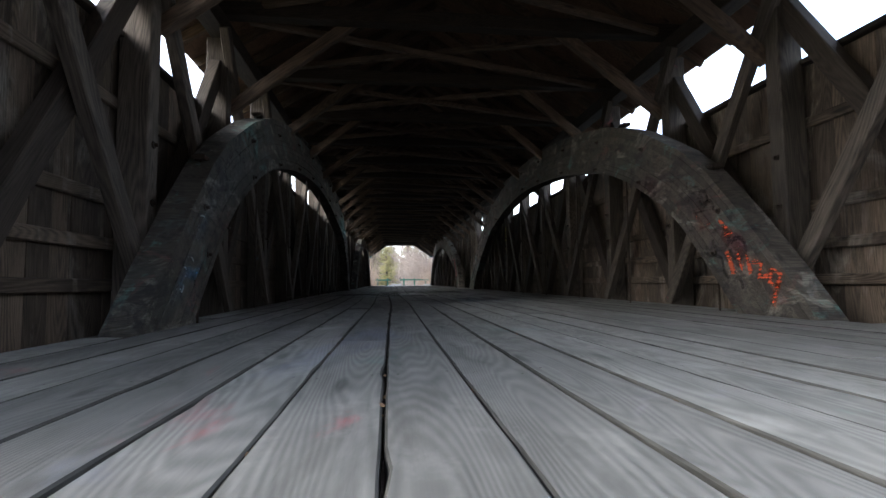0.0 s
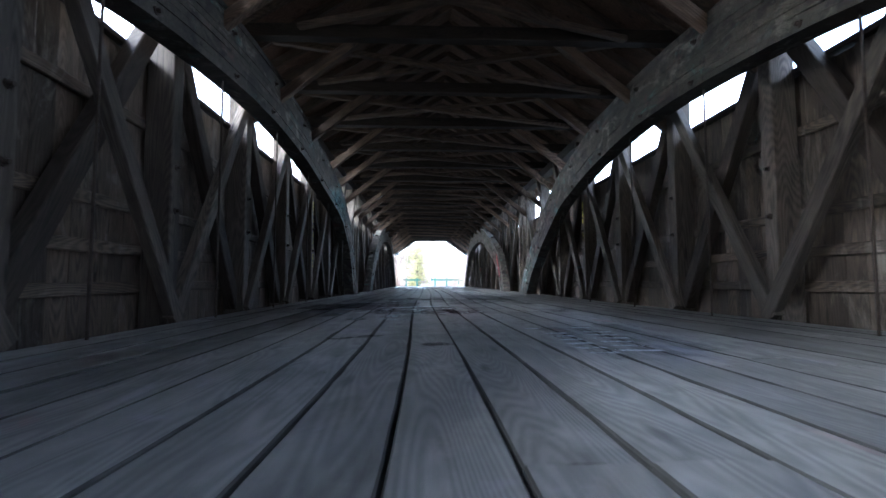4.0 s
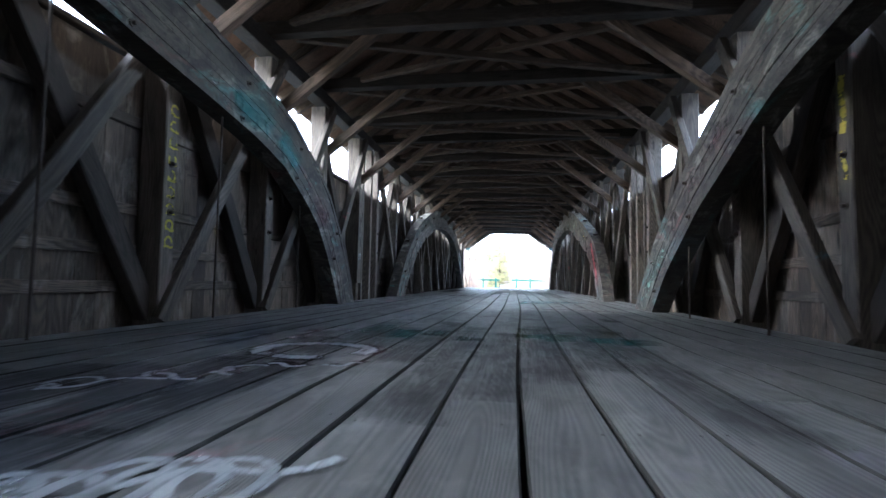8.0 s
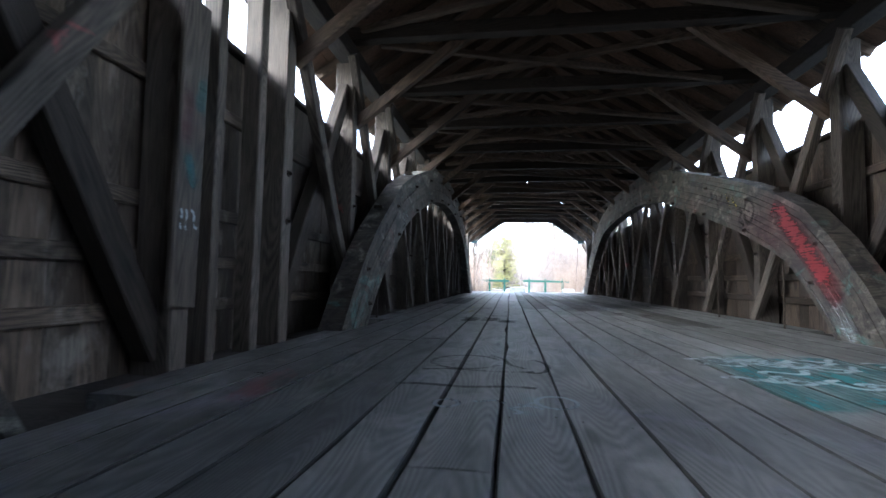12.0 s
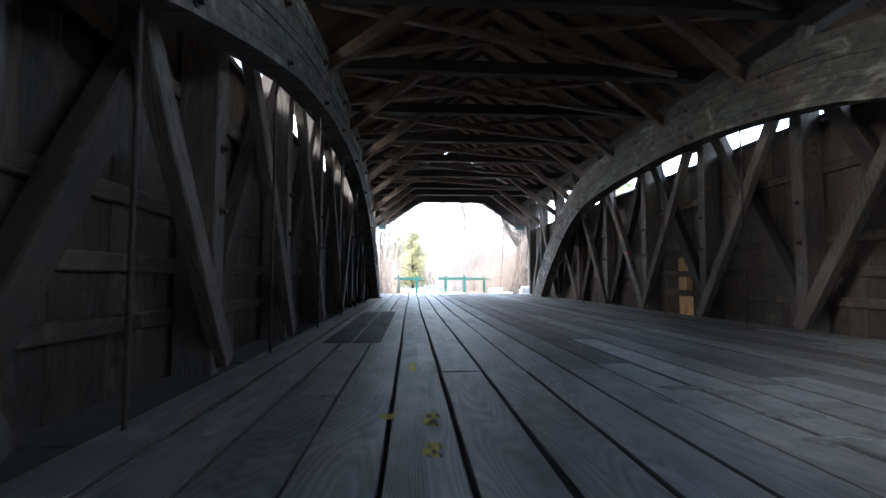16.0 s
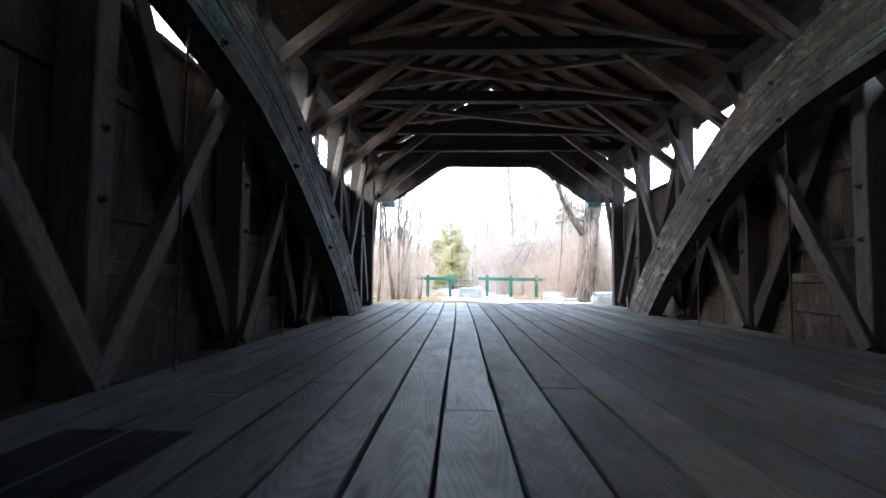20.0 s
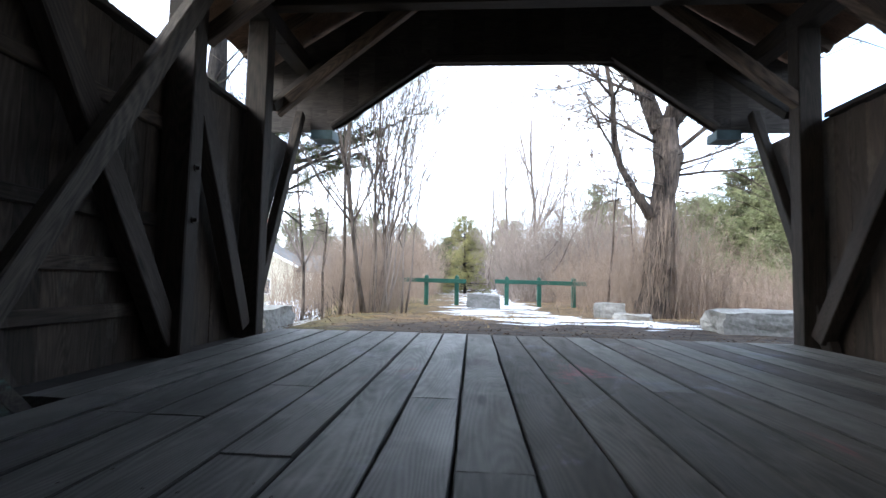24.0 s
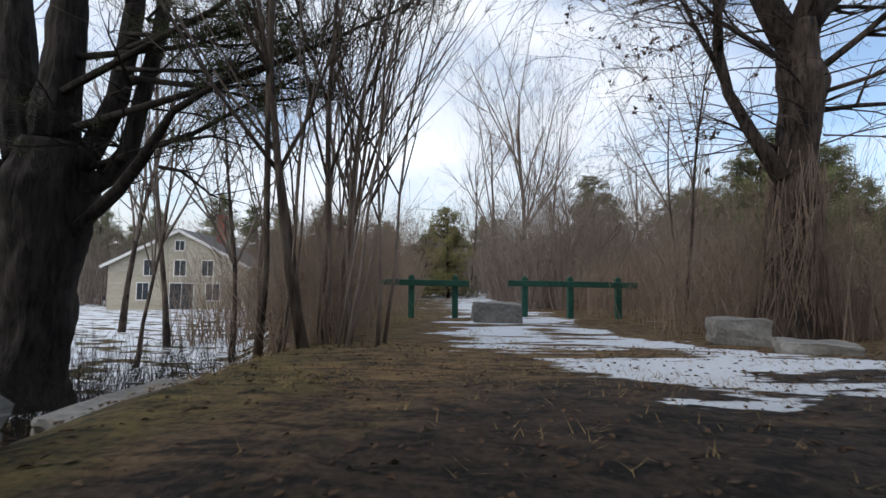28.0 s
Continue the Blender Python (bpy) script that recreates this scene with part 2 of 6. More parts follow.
M_GRANITE = speckled("granite", (0.10, 0.096, 0.086), (0.29, 0.28, 0.262), 14, 0.9, 0.6, 0.02)


def bark(name, a, c):
    """Furrowed bark: ridges drawn out along the trunk."""
    m, nt, b = nodes_of(name, 0.95)
    v, rnd, _ = local(nt)
    n1 = tex(nt, "Noise", mapped(nt, v, (11, 11, 1.6)), Scale=1.0, Detail=7.0, Roughness=0.7, Distortion=0.5)
    n2 = tex(nt, "Noise", v, Scale=1.3, Detail=4.0)
    f = mix(nt, 0.35, n1.outputs["Fac"], n2.outputs["Fac"])
    nt.links.new(ramp(nt, f, (0.40, a), (0.62, c)), b.inputs["Base Color"])
    bump(nt, b, n1.outputs["Fac"], 1.0, 0.09)
    return m


M_BARK = bark("bark", (0.006, 0.005, 0.0045), (0.045, 0.037, 0.033))
M_BARK_GREY = bark("grey_bark", (0.012, 0.009, 0.0075), (0.165, 0.126, 0.10))
M_TWIG = speckled("twig", (0.105, 0.077, 0.059), (0.31, 0.235, 0.18), 3, 0.9, 0.0)
M_TWIG_GREY = speckled("grey_twig", (0.10, 0.081, 0.069), (0.275, 0.225, 0.193), 3, 0.9, 0.0)
M_STEM = bark("sapling_bark", (0.045, 0.035, 0.028), (0.19, 0.15, 0.12))
M_OLIVE = speckled("olive_needle", (0.085, 0.082, 0.028), (0.26, 0.24, 0.10), 1.2, 0.85, 0.0)
M_NEEDLE = speckled("pine_needle", (0.065, 0.075, 0.034), (0.22, 0.228, 0.115), 1.2, 0.85, 0.0)
M_NEEDLE_DK = speckled("dark_needle", (0.035, 0.048, 0.02), (0.115, 0.125, 0.055), 1.2, 0.85, 0.0)
M_GRASS = speckled("dead_grass", (0.12, 0.08, 0.035), (0.33, 0.235, 0.11), 2.5, 0.9, 0.0)
M_LEAF = speckled("dry_leaf", (0.035, 0.022, 0.014), (0.12, 0.074, 0.044), 4, 0.9, 0.0)
M_HOUSE = speckled("cream_clapboard", (0.36, 0.325, 0.25), (0.52, 0.475, 0.38), 2, 0.8, 0.1)
M_SHINGLE = speckled("roof_shingle", (0.08, 0.08, 0.08), (0.17, 0.165, 0.16), 5, 0.9, 0.3)
M_GLASS = speckled("window_glass", (0.03, 0.035, 0.04), (0.06, 0.07, 0.08), 2, 0.15, 0.0)
M_WHITE = speckled("white_trim", (0.62, 0.61, 0.58), (0.8, 0.79, 0.77), 5, 0.6, 0.1)
M_BRICK = speckled("brick_red", (0.2, 0.07, 0.05), (0.3, 0.12, 0.09), 12, 0.9, 0.3)


def paint_material(name, colour, wear=0.5, coat=0.66):
    """Worn spray paint: a thin coat that has rubbed off along the grain; coat is how much still covers."""
    m, nt, b = nodes_of(name, 0.7)
    p = world_pos(nt)
    n1 = tex(nt, "Noise", mapped(nt, p, (42, 2.6, 42)), Scale=1.0, Detail=6.0, Roughness=0.65)
    n2 = tex(nt, "Noise", mapped(nt, p, (3.4, 2.4, 3.4)), Scale=1.0, Detail=6.0, Roughness=0.6)
    f = mix(nt, 0.5, n1.outputs["Fac"], n2.outputs["Fac"])
    edge = nt.nodes.new("ShaderNodeAttribute")
    edge.attribute_name = "cover"
    thin, less = nt.nodes.new("ShaderNodeMapRange"), nt.nodes.new("ShaderNodeMath")
    thin.inputs["To Min"].default_value, thin.inputs["To Max"].default_value = 0.20, 0.0
    less.operation = "SUBTRACT"
    nt.links.new(edge.outputs["Fac"], thin.inputs["Value"])
    nt.links.new(f, less.inputs[0])
    nt.links.new(thin.outputs["Result"], less.inputs[1])
    f = less.outputs[0]
    a = ramp(nt, f, (wear - 0.13, (0, 0, 0)), (wear + 0.11, (coat,) * 3))
    nt.links.new(mix(nt, n2.outputs["Fac"], tuple(0.6 * c for c in colour), colour), b.inputs["Base Color"])
    nt.links.new(a, b.inputs["Alpha"])
    return m


P_WHITE = paint_material("white_spray", (0.64, 0.67, 0.70), 0.41, 0.72)
P_RED = paint_material("red_spray", (0.26, 0.05, 0.065), 0.575)
P_BLUE = paint_material("blue_spray", (0.08, 0.18, 0.28), 0.54)
P_TEAL = paint_material("teal_spray", (0.045, 0.22, 0.235), 0.43)
P_BLACK = paint_material("black_spray", (0.02, 0.02, 0.03), 0.46)
P_YELLOW = paint_material("yellow_spray", (0.5, 0.42, 0.07), 0.5)
P_ORANGE = paint_material("orange_spray", (0.75, 0.13, 0.05), 0.44)
P_LETTER = paint_material("yellow_letter", (0.55, 0.47, 0.05), 0.38)
P_GREEN = paint_material("green_spray", (0.04, 0.45, 0.16), 0.42)
P_FADE = paint_material("faded_spray", (0.36, 0.39, 0.39), 0.475)
P_MOSS = paint_material("green_white_spray", (0.20, 0.30, 0.25), 0.475)
P_BAND = paint_material("dull_red_band", (0.22, 0.03, 0.036), 0.385, 0.92)
P_CRIMSON = paint_material("crimson_spray", (0.16, 0.03, 0.042), 0.46, 0.58)
P_PINK = paint_material("pink_spray", (0.33, 0.25, 0.28), 0.48)
P_DARK = paint_material("dark_field", (0.020, 0.020, 0.030), 0.39, 0.60)
P_WORN = paint_material("worn_pale_spray", (0.38, 0.42, 0.44), 0.46)
P_THIN_BLUE = paint_material("thin_blue_spray", (0.05, 0.08, 0.18), 0.47, 0.45)
P_GREY_RUNS = paint_material("dark_grey_runs", (0.022, 0.022, 0.024), 0.43, 0.5)
P_THIN_TEAL = paint_material("thin_teal_spray", (0.025, 0.17, 0.175), 0.43, 0.6)
P_THIN_YELLOW = paint_material("thin_yellow_spray", (0.33, 0.31, 0.07), 0.53, 0.4)
P_SCUFF = paint_material("scuffed_pale_spray", (0.21, 0.22, 0.21), 0.42, 0.6)
P_PALE = paint_material("pale_spray", (0.48, 0.53, 0.55), 0.40)


def ground_material():
    m, nt, b = nodes_of("ground", 0.95)
    p = world_pos(nt)
    sep = nt.nodes.new("ShaderNodeSeparateXYZ")
    nt.links.new(p, sep.inputs[0])

    def math_(op, a, c=None):
        n = nt.nodes.new("ShaderNodeMath")
        n.operation = op
        for s, val in zip(n.inputs, (a, c)):
            if val is None:
                continue
            if hasattr(val, "is_linked"):
                nt.links.new(val, s)
            else:
                s.default_value = val
        return n.outputs[0]
    n1 = tex(nt, "Noise", p, Scale=21.0, Detail=9.0, Roughness=0.75)
    n2 = tex(nt, "Noise", p, Scale=0.9, Detail=6.0, Roughness=0.6)
    n3 = tex(nt, "Noise", mapped(nt, p, (0.55, 1.3, 1)), Scale=1.0, Detail=7.0, Roughness=0.62)
    n4 = tex(nt, "Noise", mapped(nt, p, (2.6, 5.5, 3.0)), Scale=1.0, Detail=7.0, Roughness=0.7, Distortion=0.7)
    tone = mix(nt, 0.6, n1.outputs["Fac"], n4.outputs["Fac"])
    soil = ramp(nt, tone, (0.44, (0.005, 0.0034, 0.0026)), (0.58, (0.058, 0.040, 0.028)))
    grass = ramp(nt, tone, (0.43, (0.014, 0.009, 0.005)), (0.59, (0.20, 0.128, 0.058)))
    # grass takes over from bare soil beyond the deck's end
    gm = math_("ADD", math_("MULTIPLY", math_("SUBTRACT", sep.outputs["Y"], 50.4), 0.40), math_("MULTIPLY", math_("SUBTRACT", n2.outputs["Fac"], 0.5), 3.2))
    gm = math_("ADD", gm, math_("MULTIPLY", sep.outputs["X"], -0.22))
    col = mix(nt, ramp(nt, gm, (0.0, (0, 0, 0)), (0.7, (1, 1, 1))), soil, grass)
    moss = tex(nt, "Noise", p, Scale=1.7, Detail=6.0, Roughness=0.6)
    bank = math_("MULTIPLY", math_("SUBTRACT", -2.0, sep.outputs["X"]), 0.8)
    mm = math_("ADD", bank, math_("MULTIPLY", math_("SUBTRACT", moss.outputs["Fac"], 0.52), 4.0))
    col = mix(nt, ramp(nt, mm, (0.2, (0, 0, 0)), (0.9, (0.7, 0.7, 0.7))), col, ramp(nt, tone, (0.42, (0.02, 0.017, 0.005)), (0.60, (0.125, 0.104, 0.029))))
    # snow lies along the worn track past the gate and over the low field
    run = math_("MAXIMUM", math_("SUBTRACT", 58.0, sep.outputs["Y"]), 0.0)
    dx = math_("ABSOLUTE", math_("SUBTRACT", math_("SUBTRACT", sep.outputs["X"], 0.1), math_("MULTIPLY", math_("MULTIPLY", run, run), 0.036)))
    track = math_("SUBTRACT", math_("ADD", 2.0, math_("MULTIPLY", run, 0.14)), math_("MULTIPLY", dx, 1.1))
    near = math_("MULTIPLY", math_("SUBTRACT", sep.outputs["Y"], 49.9), 0.8)
    track = math_("MINIMUM", track, near)
    low = math_("MINIMUM", math_("MULTIPLY", math_("SUBTRACT", -1.15, sep.outputs["Z"]), 2.5), math_("MULTIPLY", math_("SUBTRACT", sep.outputs["Y"], 54.5), 0.7))
    field = math_("MULTIPLY", math_("SUBTRACT", sep.outputs["Y"], 75.0), 0.05)
    s = math_("MAXIMUM", math_("MAXIMUM", track, low), field)
    s = math_("MINIMUM", s, 0.9)
    s = math_("ADD", s, math_("MULTIPLY", math_("SUBTRACT", n3.outputs["Fac"], 0.535), 6.0))
    sm = ramp(nt, s, (0.42, (0, 0, 0)), (0.56, (1, 1, 1)))
    snow = ramp(nt, n1.outputs["Fac"], (0.3, (0.50, 0.54, 0.60)), (0.7, (0.74, 0.77, 0.81)))
    col = mix(nt, sm, col, snow)
    nt.links.new(col, b.inputs["Base Color"])
    bump(nt, b, tone, 0.8, 0.05)
    return m


M_GROUND = ground_material()
M_WATER, _nt, _b = nodes_of("river_water", 0.12)
_b.inputs["Base Color"].default_value = (0.02, 0.025, 0.022, 1)


# ---------------- building helpers ----------------
def mesh_of(name, verts, faces, material, smooth=False):
    me = bpy.data.meshes.new(name)
    me.from_pydata([tuple(v) for v in verts], [], faces)
    if isinstance(material, (list, tuple)):
        for mm in material:
            me.materials.append(mm)
    else:
        me.materials.append(material)
    if smooth:
        me.polygons.foreach_set("use_smooth", [True] * len(me.polygons))
    me.update()
    return me


def piece(name, me, parent=None, m=None, label=""):
    ob = new(name, me)
    if parent is not None:
        ob.parent = parent
    if m is not None:
        ob.matrix_basis = m
    if label:
        ob["label"] = label
    return ob


def empty(name, m=None):
    ob = new(name)
    ob.empty_display_size = 0.2
    if m is not None:
        ob.matrix_basis = m
    return ob


def bar(name, length, w, h, material, bevel=0.008, segs=1, rough=0.0, rng=None, taper=0.0):
    """A hewn bar along local X, centred, w across local Y and h across local Z, with chamfered edges."""
    rng = rng or random
    verts, faces = [], []
    for i in range(segs + 1):
        u = i / segs
        x = (u - 0.5) * length
        ww, hh = w * (1 - taper * u), h * (1 - taper * u)
        oy, oz = (rng.uniform(-rough, rough), rng.uniform(-rough, rough)) if rough else (0, 0)
        a, c, d = ww / 2, hh / 2, bevel
        for y, z in ((-a + d, -c), (a - d, -c), (a, -c + d), (a, c - d), (a - d, c), (-a + d, c), (-a, c - d), (-a, -c + d)):
            e = rng.uniform(-rough, rough) * 0.5 if rough else 0
            verts.append((x + (rng.uniform(-rough, rough) if i in (0, segs) else 0), y + oy + e, z + oz + e))
    for i in range(segs):
        for k in range(8):
            a, b2 = i * 8 + k, i * 8 + (k + 1) % 8
            faces.append((a, a + 8, b2 + 8, b2))
    faces.append(tuple(range(8)))
    faces.append(tuple(segs * 8 + k for k in reversed(range(8))))
    return mesh_of(name, verts, faces, material)


def along(p0, p1, up=(0, 0, 1)):
    """The pose of a bar centred between two points, local X from the first to the second."""
    p0, p1 = Vector(p0), Vector(p1)
    x = (p1 - p0).normalized()
    y = Vector(up).cross(x)
    if y.length < 1e-4:
        y = Vector((0, 1, 0)).cross(x)
    y.normalize()
    z = x.cross(y)
    m = Matrix((x, y, z)).transposed().to_4x4()
    m.translation = (p0 + p1) / 2
    return m


def beam(name, p0, p1, w, h, material, parent=None, label="", up=(0, 0, 1), bevel=0.01, segs=2, rough=0.004, rng=None):
    me = bar(name, (Vector(p1) - Vector(p0)).length, w, h, material, bevel, segs, rough, rng)
    return piece(name, me, parent, along(p0, p1, up), label)


def rod_mesh(name, length, r, material, n=8):
    verts, faces = [], []
    for x in (-length / 2, length / 2):
        for k in range(n):
            a = 2 * math.pi * k / n
            verts.append((x, r * math.cos(a), r * math.sin(a)))
    for k in range(n):
        faces.append((k, (k + 1) % n, n + (k + 1) % n, n + k))
    faces += [tuple(reversed(range(n))), tuple(range(n, 2 * n))]
    return mesh_of(name, verts, faces, material, False)


# ---------------- plan ----------------
Y0, Y1 = 1.3, 46.7              # the walls' ends at floor height
PITCH, PLANK0 = 0.285, -2.985   # deck planks, counted from the west edge
END_POSTS = {-1: 46.62, 1: 46.95}
SPANS = ([0.77 + 2.04 * k for k in range(12)], [24.75 + 2.04 * k for k in range(11)])   # the posts of each span; both end over the pier
POSTS = SPANS[0] + SPANS[1]
SETBACK = 0.5                   # marks of the south span count from its own end
ARCH_X, ARCH_W = {-1: 2.72, 1: 2.56}, 0.27   # inner faces, west and east, and thickness
ARCHES = ((12.90, 9.05, 9.1), (34.40, 9.35, 9.45))   # centre and half spans of the back, south and north, at floor height
RISE, DEPTH = 3.56, 0.75
POST_X = 3.26
# the arch's profile: steep at the foot, flattening to the crown
ARCH_U = (0, 0.1, 0.2, 0.3, 0.4, 0.5, 0.6, 0.7, 0.8, 0.85, 0.9, 0.95, 1.0, 1.1)
ARCH_V = {(0, -1): (0.97, 0.965, 0.95, 0.926, 0.892, 0.844, 0.786, 0.68, 0.534, 0.432, 0.30, 0.155, 0.0, -0.38),
          (0, 1): (0.97, 0.955, 0.931, 0.892, 0.844, 0.786, 0.67, 0.558, 0.407, 0.325, 0.223, 0.116, 0.0, -0.3),
          (1, -1): (0.97, 0.955, 0.926, 0.883, 0.805, 0.737, 0.66, 0.582, 0.48, 0.417, 0.31, 0.175, 0.0, -0.38),
          (1, 1): (0.97, 0.968, 0.96, 0.945, 0.92, 0.88, 0.785, 0.64, 0.46, 0.362, 0.25, 0.13, 0.0, -0.3)}
# legs that stand differently on the west truss, and the longest one on the east
ARCH_LEGS = {(0, 1, -1): (8.9, (0.97, 0.96, 0.946, 0.917, 0.878, 0.844, 0.805, 0.737, 0.601, 0.514, 0.383, 0.223, 0.0, -0.4)),
             (1, -1, -1): (9.1, (0.97, 0.96, 0.936, 0.902, 0.844, 0.776, 0.698, 0.597, 0.437, 0.359, 0.262, 0.141, 0.0, -0.35)),
             (1, 1, 1): (9.85, ARCH_V[1, 1]),
             (1, 1, -1): (8.85, (0.97, 0.966, 0.955, 0.92, 0.87, 0.802, 0.69, 0.555, 0.41, 0.33, 0.24, 0.13, 0.0, -0.3))}
CHORD_Z, TIE_Z = 3.72, 3.98
EAVE_X, EAVE_Z, RIDGE_Z = 3.95, 3.85, 6.3
rng = random.Random(4)


def leg(n, s, side):
    """Half span and profile of one leg of an arch; s is its end, side its truss."""
    return ARCH_LEGS.get((n, s, side), (ARCHES[n][1 if s < 0 else 2], ARCH_V[n, s]))


def arch_back(u, n, side):
    """Height of the back of the n-th arch, u metres north of its crown."""
    s = -1 if u < 0 else 1
    half, table = leg(n, s, side)
    return RISE * float(np.interp(abs(u) / half, ARCH_U, table))


def ground_height(x, y):
    def step(a, b, v):
        t = min(1.0, max(0.0, (v - a) / (b - a)))
        return t * t * (3 - 2 * t)
    far = step(45.6, 46.6, y) + (1 - step(-0.6, 0.6, y))
    road = -0.14 - 0.26 * step(49, 58, y) - 0.15 * step(60, 90, y)
    edge = -4.2 - 0.05 * y
    left = step(3.5 + max(0.0, (y - 55) * 0.3), 5.5 + max(0.0, (y - 55) * 0.4), -x)
    right = step(7.0, 13.0, x)
    road += -1.55 * left - 0.9 * right
    road += 0.05 * noise.noise((x * 0.6, y * 0.6, 0)) * step(47.5, 50, y) + 0.3 * noise.noise((x * 0.07, y * 0.07, 3))* step(52, 70, y)
    # unseen hill added south of the bridge to block low sky light
    if y < 0:
        road = min(road, -0.14) + 14.0 * step(4, 30, -y)
    return -4.0 * (1 - far) + road * far


# ---------------- ground, river ----------------
def sheet_lines(lo, hi, fine_lo, fine_hi, fine, grow):
    out, v, s = [], fine_lo, fine
    while v <= fine_hi:
        out.append(v)
        v += fine
    while v < hi:
        s *= grow
        out.append(v)
        v += s
    out.append(hi)
    v, s, pre = fine_lo, fine, []
    while v > lo:
        s *= grow
        v -= s
        pre.append(max(v, lo))
    return sorted(set(pre)) + out


gx = sheet_lines(-900, 900, -14, 12, 0.33, 1.25)
gy = sheet_lines(-900, 1400, 44.5, 66, 0.3, 1.22)
gv = [(x, y, ground_height(x, y)) for y in gy for x in gx]
nx = len(gx)
gf = [(j * nx + i, j * nx + i + 1, (j + 1) * nx + i + 1, (j + 1) * nx + i) for j in range(len(gy) - 1) for i in range(nx - 1)]
ground = piece("ground", mesh_of("ground", gv, gf, M_GROUND, True))
tagged(ground, "brown soil with dead grass and patches of old snow", "ground", kind="structure")
wv = [(-300, 0.5, -3.4), (300, 0.5, -3.4), (300, 46.0, -3.4), (-300, 46.0, -3.4)]
river = piece("water", mesh_of("water", wv, [(0, 1, 2, 3)], M_WATER))
tagged(river, "dark river water under the bridge", "river", kind="structure")

# ---------------- trusses ----------------
def bolt_mesh():
    verts, faces = [], []
    for x, r in ((-0.01, 0.036), (0.012, 0.034), (0.012, 0.02), (0.045, 0.018)):
        for k in range(8):
            a = math.pi / 4 * k
            verts.append((x, r * math.cos(a), r * math.sin(a)))
    for j in range(3):
        for k in range(8):
            faces.append((j * 8 + k, j * 8 + (k + 1) % 8, j * 8 + 8 + (k + 1) % 8, j * 8 + 8 + k))
    faces.append(tuple(range(24, 32)))
    return mesh_of("bolt", verts, faces, M_IRON)


BOLT = bolt_mesh()
post_meshes = [bar("post", 3.9, 0.19, 0.28, M_TIMBER_LIGHT, 0.012, 4, 0.004, rng) for _ in range(4)]
# same bars in dark timber, for posts past y 40 that look dark
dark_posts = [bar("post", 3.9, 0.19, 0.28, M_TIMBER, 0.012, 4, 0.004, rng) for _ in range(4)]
BR_L = math.hypot(2.04 - 0.08, 3.22)
brace_meshes = [bar("brace", BR_L, 0.20, 0.15, M_TIMBER, 0.012, 3, 0.005, rng) for _ in range(4)]
CB_L = math.hypot(2.37, 3.70)
counter_meshes = [bar("counter_brace", CB_L, 0.165, 0.11, M_TIMBER_LIGHT, 0.01, 3, 0.005, rng) for _ in range(4)]


def panel(t, side, y, yn, rising):
    """The crossed braces of one panel; towards midspan the heavy brace rises, past it the heavy brace falls."""
    xb, xc = side * (POST_X + 0.02), side * (POST_X - 0.155)
    d = rng.uniform(-0.04, 0.04)
    heavy, light = brace_meshes[rng.randrange(4)], counter_meshes[rng.randrange(4)]
    if rising:
        piece("brace", heavy, t, along((xb, y + 0.04, 0.06), (xb, yn - 0.04, 3.28), (1, 0, 0)))
        piece("counter_brace", light, t, along((xc, yn + 0.05 + d, 0.0), (xc, yn - 2.32 + d, 3.70), (1, 0, 0)))
    else:
        piece("brace", heavy, t, along((xb, y + 0.04, 3.28), (xb, yn - 0.04, 0.06), (1, 0, 0)))
        piece("counter_brace", light, t, along((xc, y - 0.05 + d, 0.0), (xc, y + 2.32 + d, 3.70), (1, 0, 0)))


